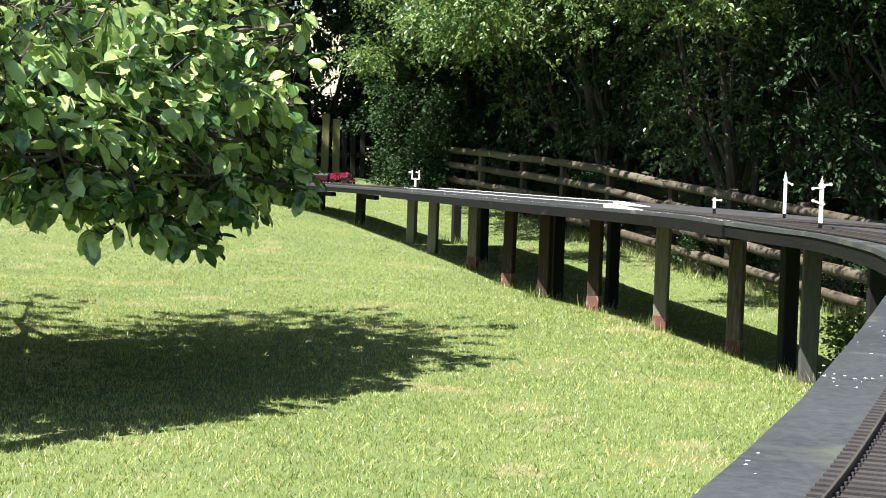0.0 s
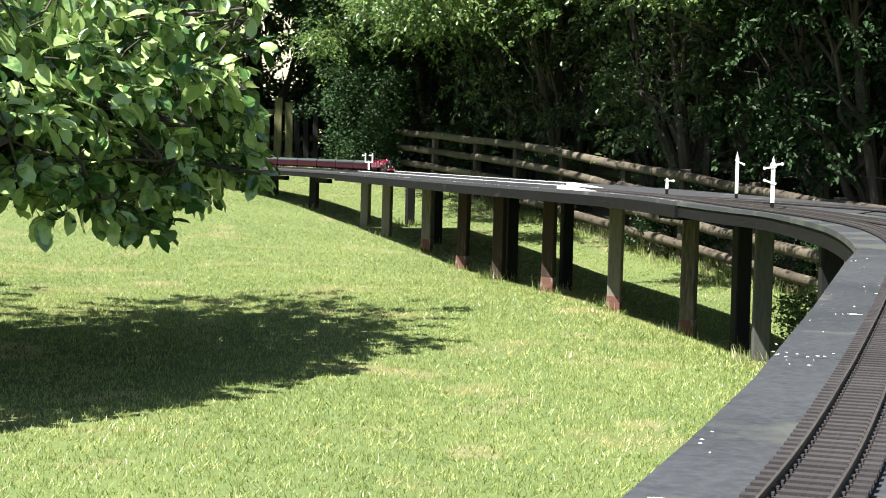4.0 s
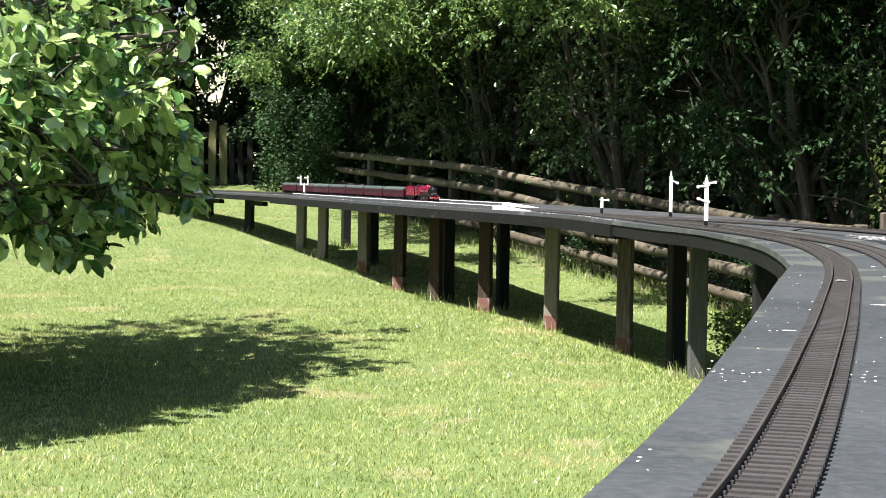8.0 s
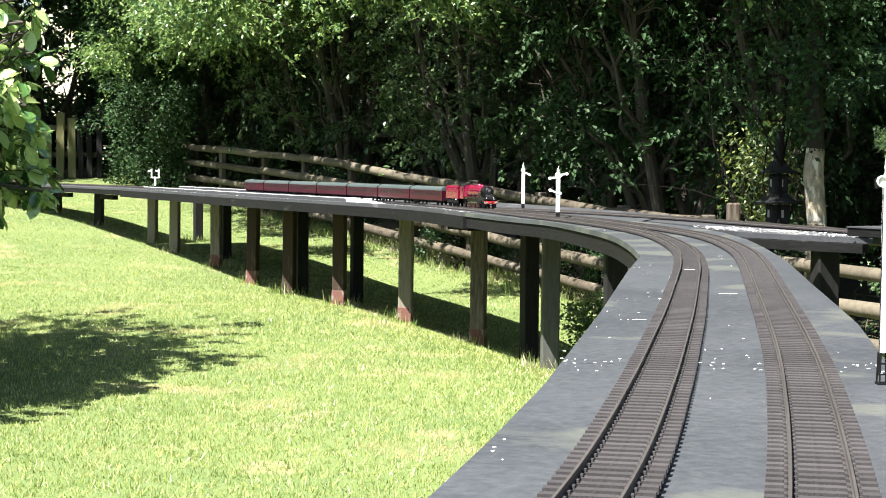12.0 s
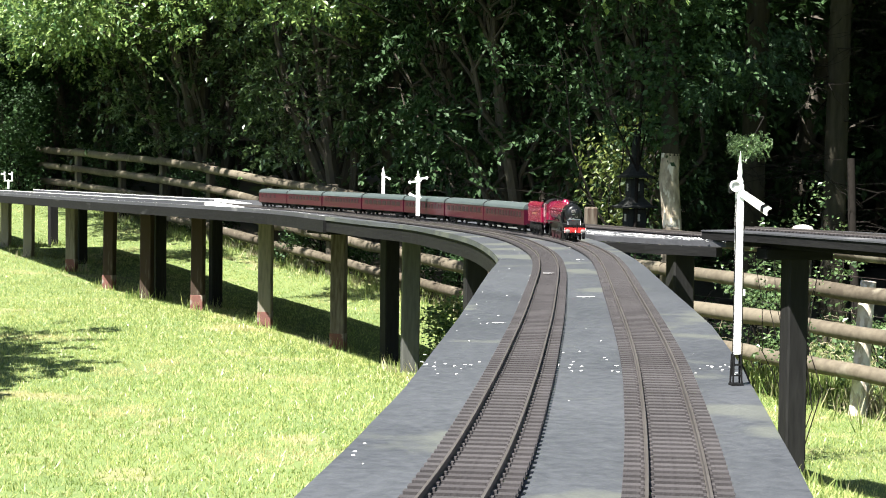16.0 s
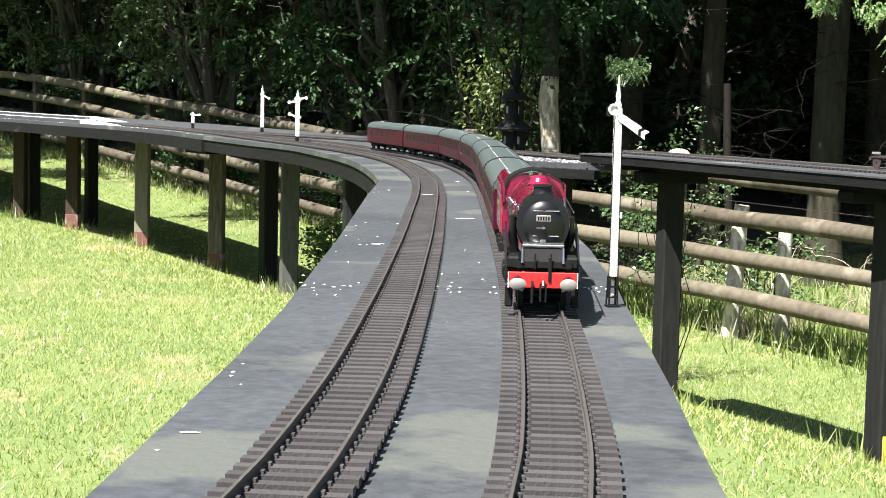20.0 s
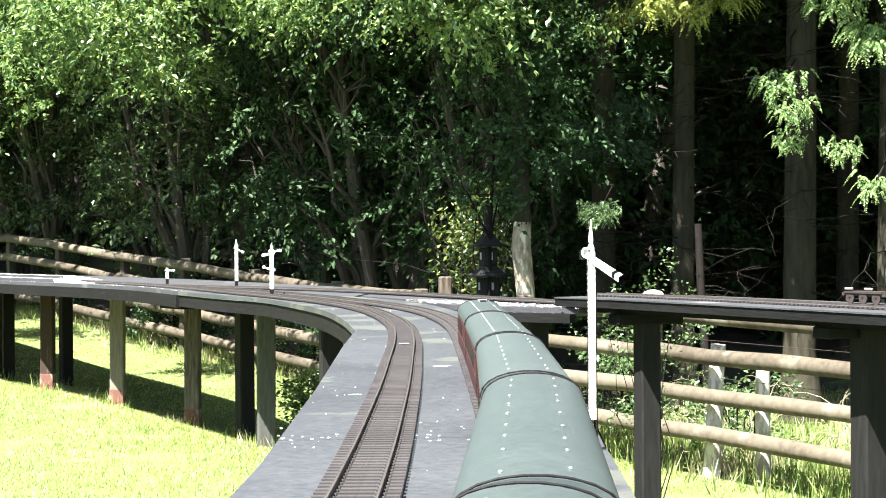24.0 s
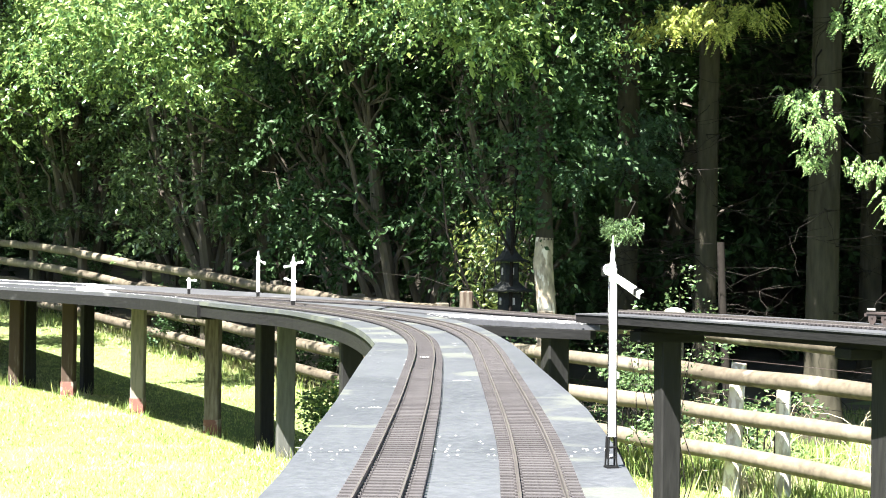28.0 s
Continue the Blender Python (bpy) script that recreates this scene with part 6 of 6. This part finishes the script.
def build_far_left():
    # paling gate behind the far end of the line
    g = thing("paling_screen", "row of upright mossy timber palings with cross rails", "fence", kind="structure")
    for k, az in enumerate((-18.5, -18.05, -17.6, -17.2, -16.8, -16.5, -16.2, -15.88)):
        x, y = polar(az, 25.2)
        h = (0.6, 0.64, 0.7, 0.98, 0.9, 0.76, 1.04, 1.06)[k]
        z = gz(x, y)
        part("paling", Shape().box((0, 0, h / 2), (0.12 if k < 5 else 0.085, 0.06, h), 0.01), GREENISH if k < 5 else POST_BLACK, g, "", pose(x, y, z, random.uniform(-1, 1), random.uniform(-1.5, 1.5), 17), False)
    a, b = polar(-19.5, 25.3), polar(-15.5, 25.3)
    for h in (0.35, 0.75):
        part("cross_rail", Shape().tube([(*a, gz(*a) + h), (*b, gz(*b) + h)], 0.05, 8), FENCE, g)
    for k, az in enumerate((-19.6, -18.6, -17.6, -16.6, -15.6)):
        x, y = polar(az, 29.0)
        hd = thing("low_hedge_bush", "dark low bush behind the palings", "bush", "bushes behind the palings", m=pose(x, y, gz(x, y)))
        c = np.array([(random.gauss(0, 0.28), random.gauss(0, 0.2), random.uniform(0.0, 1.15)) for _ in range(40)])
        v, f = leaf_cloud(c, np.full(40, 0.2), 2600, 0.06, 1, 0.2, 1.6)
        quick("foliage", v, f, LEAF_DARK, hd)
        part("stem", Shape().tube([(0, 0, -0.05), (0.02, 0, 0.5), (0, 0.03, 1.1)], [0.03, 0.02, 0.008], 6), TWIG, hd)
    # low stone wall and the dark stump at the end of the deck
    x, y = polar(-20.4, 22.5)
    w = thing("stone_wall_end", "low pale stone block wall beside the lawn", "wall", kind="structure")
    for k in range(3):
        part("stone", Shape().box((k * 0.36 - 0.36, 0, 0.17), (0.34, 0.28, 0.36), 0.03), PALE, w, "", pose(x, y, gz(x, y) - 0.05, 0, 0, 20 + 3 * k), False)
    x, y = polar(-18.75, 21.6)
    s = thing("tree_stump", "dark leaning tree stump at the end of the deck", "stump", m=pose(x, y, gz(x, y)))
    part("stump", Shape().tube([(0, 0, -0.05), (0, 0, 0.1), (0.03, 0, 0.32), (-0.02, 0.02, 0.5)], [0.17, 0.13, 0.12, 0.10], 12), BARK, s)
    # sunlit bank of dry grass seen through the gap
    bank = thing("pale_bank", "sunlit pale dry-grass bank beyond the trees", "backdrop", kind="structure")
    x, y = polar(-17.3, 40)
    part("slope", Shape().put([(-2.4, 0, -1), (2.4, 0, -1), (2.4, 5, 4.4), (-2.4, 5, 4.0), (-2.4, 9, 4.4), (2.4, 9, 4.8)], [(0, 1, 2, 3), (3, 2, 5, 4)]), FIELD, bank, "", pose(x, y, gz(x, y), 0, 0, 17), False)
    # dark trees on the far side of the lawn
    for k, (az, d) in enumerate(((-20.6, 26.5), (-22.5, 25.5), (-24.8, 26.5), (-27.3, 25.5), (-30, 26.0), (-33, 25), (-21.5, 31), (-25.5, 31))):
        x, y = polar(az, d)
        broadleaf(x, y, 9, 1.9, 120 + k, LEAF_DARK if k % 2 else LEAF, 13000, 0.09, -0.1, 3, overhang=(0, -1), label="garden boundary tree across the lawn")
    for k, (az, d) in enumerate(((-14.3, 27.5), (-12.6, 29.0), (-15.0, 31))):
        x, y = polar(az, d)
        broadleaf(x, y, 9, 1.5, 140 + k, LEAF_DARK, 13000, 0.08, -0.1, 3, overhang=(0, -1), label="dark tree beside the gap in the boundary")
    x, y = polar(-17.2, 27.0)
    broadleaf(x, y, 9, 1.7, 149, LEAF_DARK, 6000, 0.07, 2.3, 2, overhang=(0, -1), label="tree whose branches hang over the gap")


def build_small_things():
    # grey stake top behind the branch
    x, y = polar(6.0, 9.6)
    st = thing("short_stake", "short grey weathered stake with sawn top", "stake", m=pose(x, y, gz(x, y)))
    part("stake", Shape().box((0, 0, (0.80 - gz(x, y)) / 2), (0.075, 0.075, 0.80 - gz(x, y)), 0.008), POST, st, "", None, False)
    # pale stone on the branch and the rusty wagon frame at its end
    s = thing("pale_stone", "small pale stone lying on the branch deck", "stone", m=pose(1.40, 5.96, DECK + 0.038))
    part("stone", Shape().lathe([(0.026, 0), (0.032, 0.010), (0.026, 0.021), (0.010, 0.027), (0.0005, 0.028)], 7, Matrix.Diagonal((1.3, 0.8, 1, 1))), PALE, s)
    w = thing("wagon_frame", "rusty model wagon frame with wheels standing on the branch", "wagon", m=pose(1.785, 4.77, DECK + 0.0395 + 0.0125, 0, 0, -71))
    part("frame", Shape().box((0, 0.022, 0.028), (0.20, 0.006, 0.010)).box((0, -0.022, 0.028), (0.20, 0.006, 0.010)).box((0, 0, 0.034), (0.17, 0.06, 0.006)), RUST, w, "", None, False)
    for o in (-0.06, 0.03):
        part("stanchion", Shape().box((o, -0.03, 0.045), (0.035, 0.006, 0.007), 0.001), BUFFER, w, "pale painted end", None, False)
    wheels(w, (-0.06, 0.0, 0.06), 0.017, RUST, 8, False)
    # white specks on the deck
    r = random.Random(5)
    v = Shape()

    def chip(x, y, k, z=DECK):
        n = 6
        k *= 0.68
        a0, st = r.uniform(0, 6), r.uniform(0.35, 1.0)
        ring = [(x + math.cos(a0 + i) * k * r.uniform(0.5, 1.3), y + math.sin(a0 + i) * k * st * r.uniform(0.4, 1.4), z + 0.0006) for i in np.arange(n) * 6.28 / n]
        v.put(ring + [(x, y, z + 0.0012)], [(i, (i + 1) % n, n) for i in range(n)])

    for _ in range(75):
        y = 2.02 + r.gauss(0, 0.05)
        chip(r.uniform(-0.0, 0.40), y, r.uniform(0.0015, 0.0045))
    for _ in range(85):
        y = r.uniform(1.0, 6.8)
        k = np.interp(y, [p[1] for p in FRONT + BEND[1:4]], [p[0] for p in FRONT + BEND[1:4]])
        chip(k + 0.008 + 0.38 * r.random() ** 2, y, r.uniform(0.001, 0.0038))
    chip(0.34, 4.95, 0.012), chip(0.45, 4.6, 0.012), chip(0.19, 3.05, 0.008)
    for _ in range(420):
        q = r.random()
        chip(0.60 + 0.55 * q + r.gauss(0, 0.03), 6.85 - 0.85 * q + r.uniform(-0.05, 0.35), r.uniform(0.004, 0.013), DECK - 0.002)
    for _ in range(150):
        s0 = r.uniform(0, length(STATION))
        p, d = along(STATION, s0)
        o = abs(r.gauss(0, 0.03)) + 0.005
        chip(p.x + d.y * o, p.y - d.x * o, r.uniform(0.004, 0.012), DECK + 0.002)
    for x, y, lx, ly in ((0.330, 3.20, 0.022, 0.007), (0.300, 3.76, 0.014, 0.006), (-0.073, 1.145, 0.009, 0.002), (0.13, 2.62, 0.012, 0.006)):  # worn marks
        v.put([(x + lx * math.cos(q) * r.uniform(0.7, 1.1), y + ly * math.sin(q) * r.uniform(0.6, 1.1), DECK + (0.0008 if x != 0.300 else 0.0125)) for q in np.arange(10) * 0.628], [tuple(range(10))])
    tagged(part("white_specks", v, CHIP, None, "white droppings and petals scattered on the deck", None, False), category="droppings", kind="stuff")


# ------------------------------------------------------------------ build
SLEEPER_MESH = sleeper_mesh()
build_ground()
build_wood_floor()
build_trestle()
build_platforms()
build_signals()
ENGINE, TENDER = build_engine(), build_tender()
COACHES = [build_coach(k) for k in (0, 1, 0, 2, 0, 1)] + [build_coach(3, 0.545)]
build_fence()
build_ornament()
build_far_left()
build_small_things()
build_plum()
build_trees()
build_grass()
build_stalks()
build_track(TRACK_B, 99, 2.0, DECK + 0.004, "model railway track crossing the junction deck")
build_track(TRACK_A, 99, 2.0, DECK + 0.0395, "model railway track on the raised branch deck")
build_track(TRACK_L, 0.8, 3.4, DECK + 0.004, "model railway track with brown sleepers, inner line of the curve")
build_track(TRACK_R, 0.8, 3.4, DECK + 0.004, "model railway track with brown sleepers, outer line of the curve")


# ------------------------------------------------------------------ what moves
FRONT_AT = [(0, 29.3), (3, 26.9), (6, 24.4), (8, 22.5), (10, 20.5), (11.5, 18.9), (14, 16.35), (15, 15.62), (16, 14.8), (17, 13.85), (18, 12.79), (19, 11.84), (20, 10.9), (20.5, 10.46),
            (22.5, 8.69), (23, 8.21), (24, 7.31), (25, 6.40), (26, 5.54), (26.5, 5.12), (28, 3.8)]


def motions():
    P = np.array(TRACK_R)
    cum = np.concatenate([[0], np.cumsum(np.hypot(*np.diff(P, axis=0).T))])

    def spot(s):
        return Vector((float(np.interp(s, cum, P[:, 0])), float(np.interp(s, cum, P[:, 1])), RAIL_TOP))

    def front(t):
        ts, ss = zip(*FRONT_AT)
        k = 0.4
        return float(np.mean([np.interp(t + d, ts, ss) if 0 <= t + d <= 28 else np.interp(t, ts, ss) for d in (-k, -k / 2, 0, k / 2, k)]))

    stock = [(ENGINE, 0.225, 0.075), (TENDER, 0.225 + 0.215 + 0.112 + 0.012, 0.065)]
    at = 0.74
    for k, c in enumerate(COACHES):
        long = CL if k < 6 else 0.545
        stock.append((c, at + long / 2, long * 0.36))
        at += long + 0.020
    steps = [k * 0.5 for k in range(57)]
    for ob, back, half in stock:
        rows = []
        for t in steps:
            s = front(t) + back
            a, b = spot(s - half), spot(s + half)
            d = a - b
            mid = (a + b) / 2
            rows.append((t, pose(mid.x, mid.y, mid.z, 0, 0, math.degrees(math.atan2(d.y, d.x)))))
        walk(ob, rows)
    for w, x, y, r, sd in SPIN:
        rows = []
        step = 28.0 / (28 * 12 if r < 0.02 else 28 * 6)
        n = round(28.0 / step)
        for k in range(n + 1):
            t = k * step
            turn = (FRONT_AT[0][1] - front(t)) / r
            rows.append((t, Matrix.Translation((x, y, r)) @ Matrix.Rotation(turn, 4, "Y") @ (Matrix.Rotation(math.pi, 4, "Z") if sd < 0 else Matrix())))
        walk(w, rows)


motions()
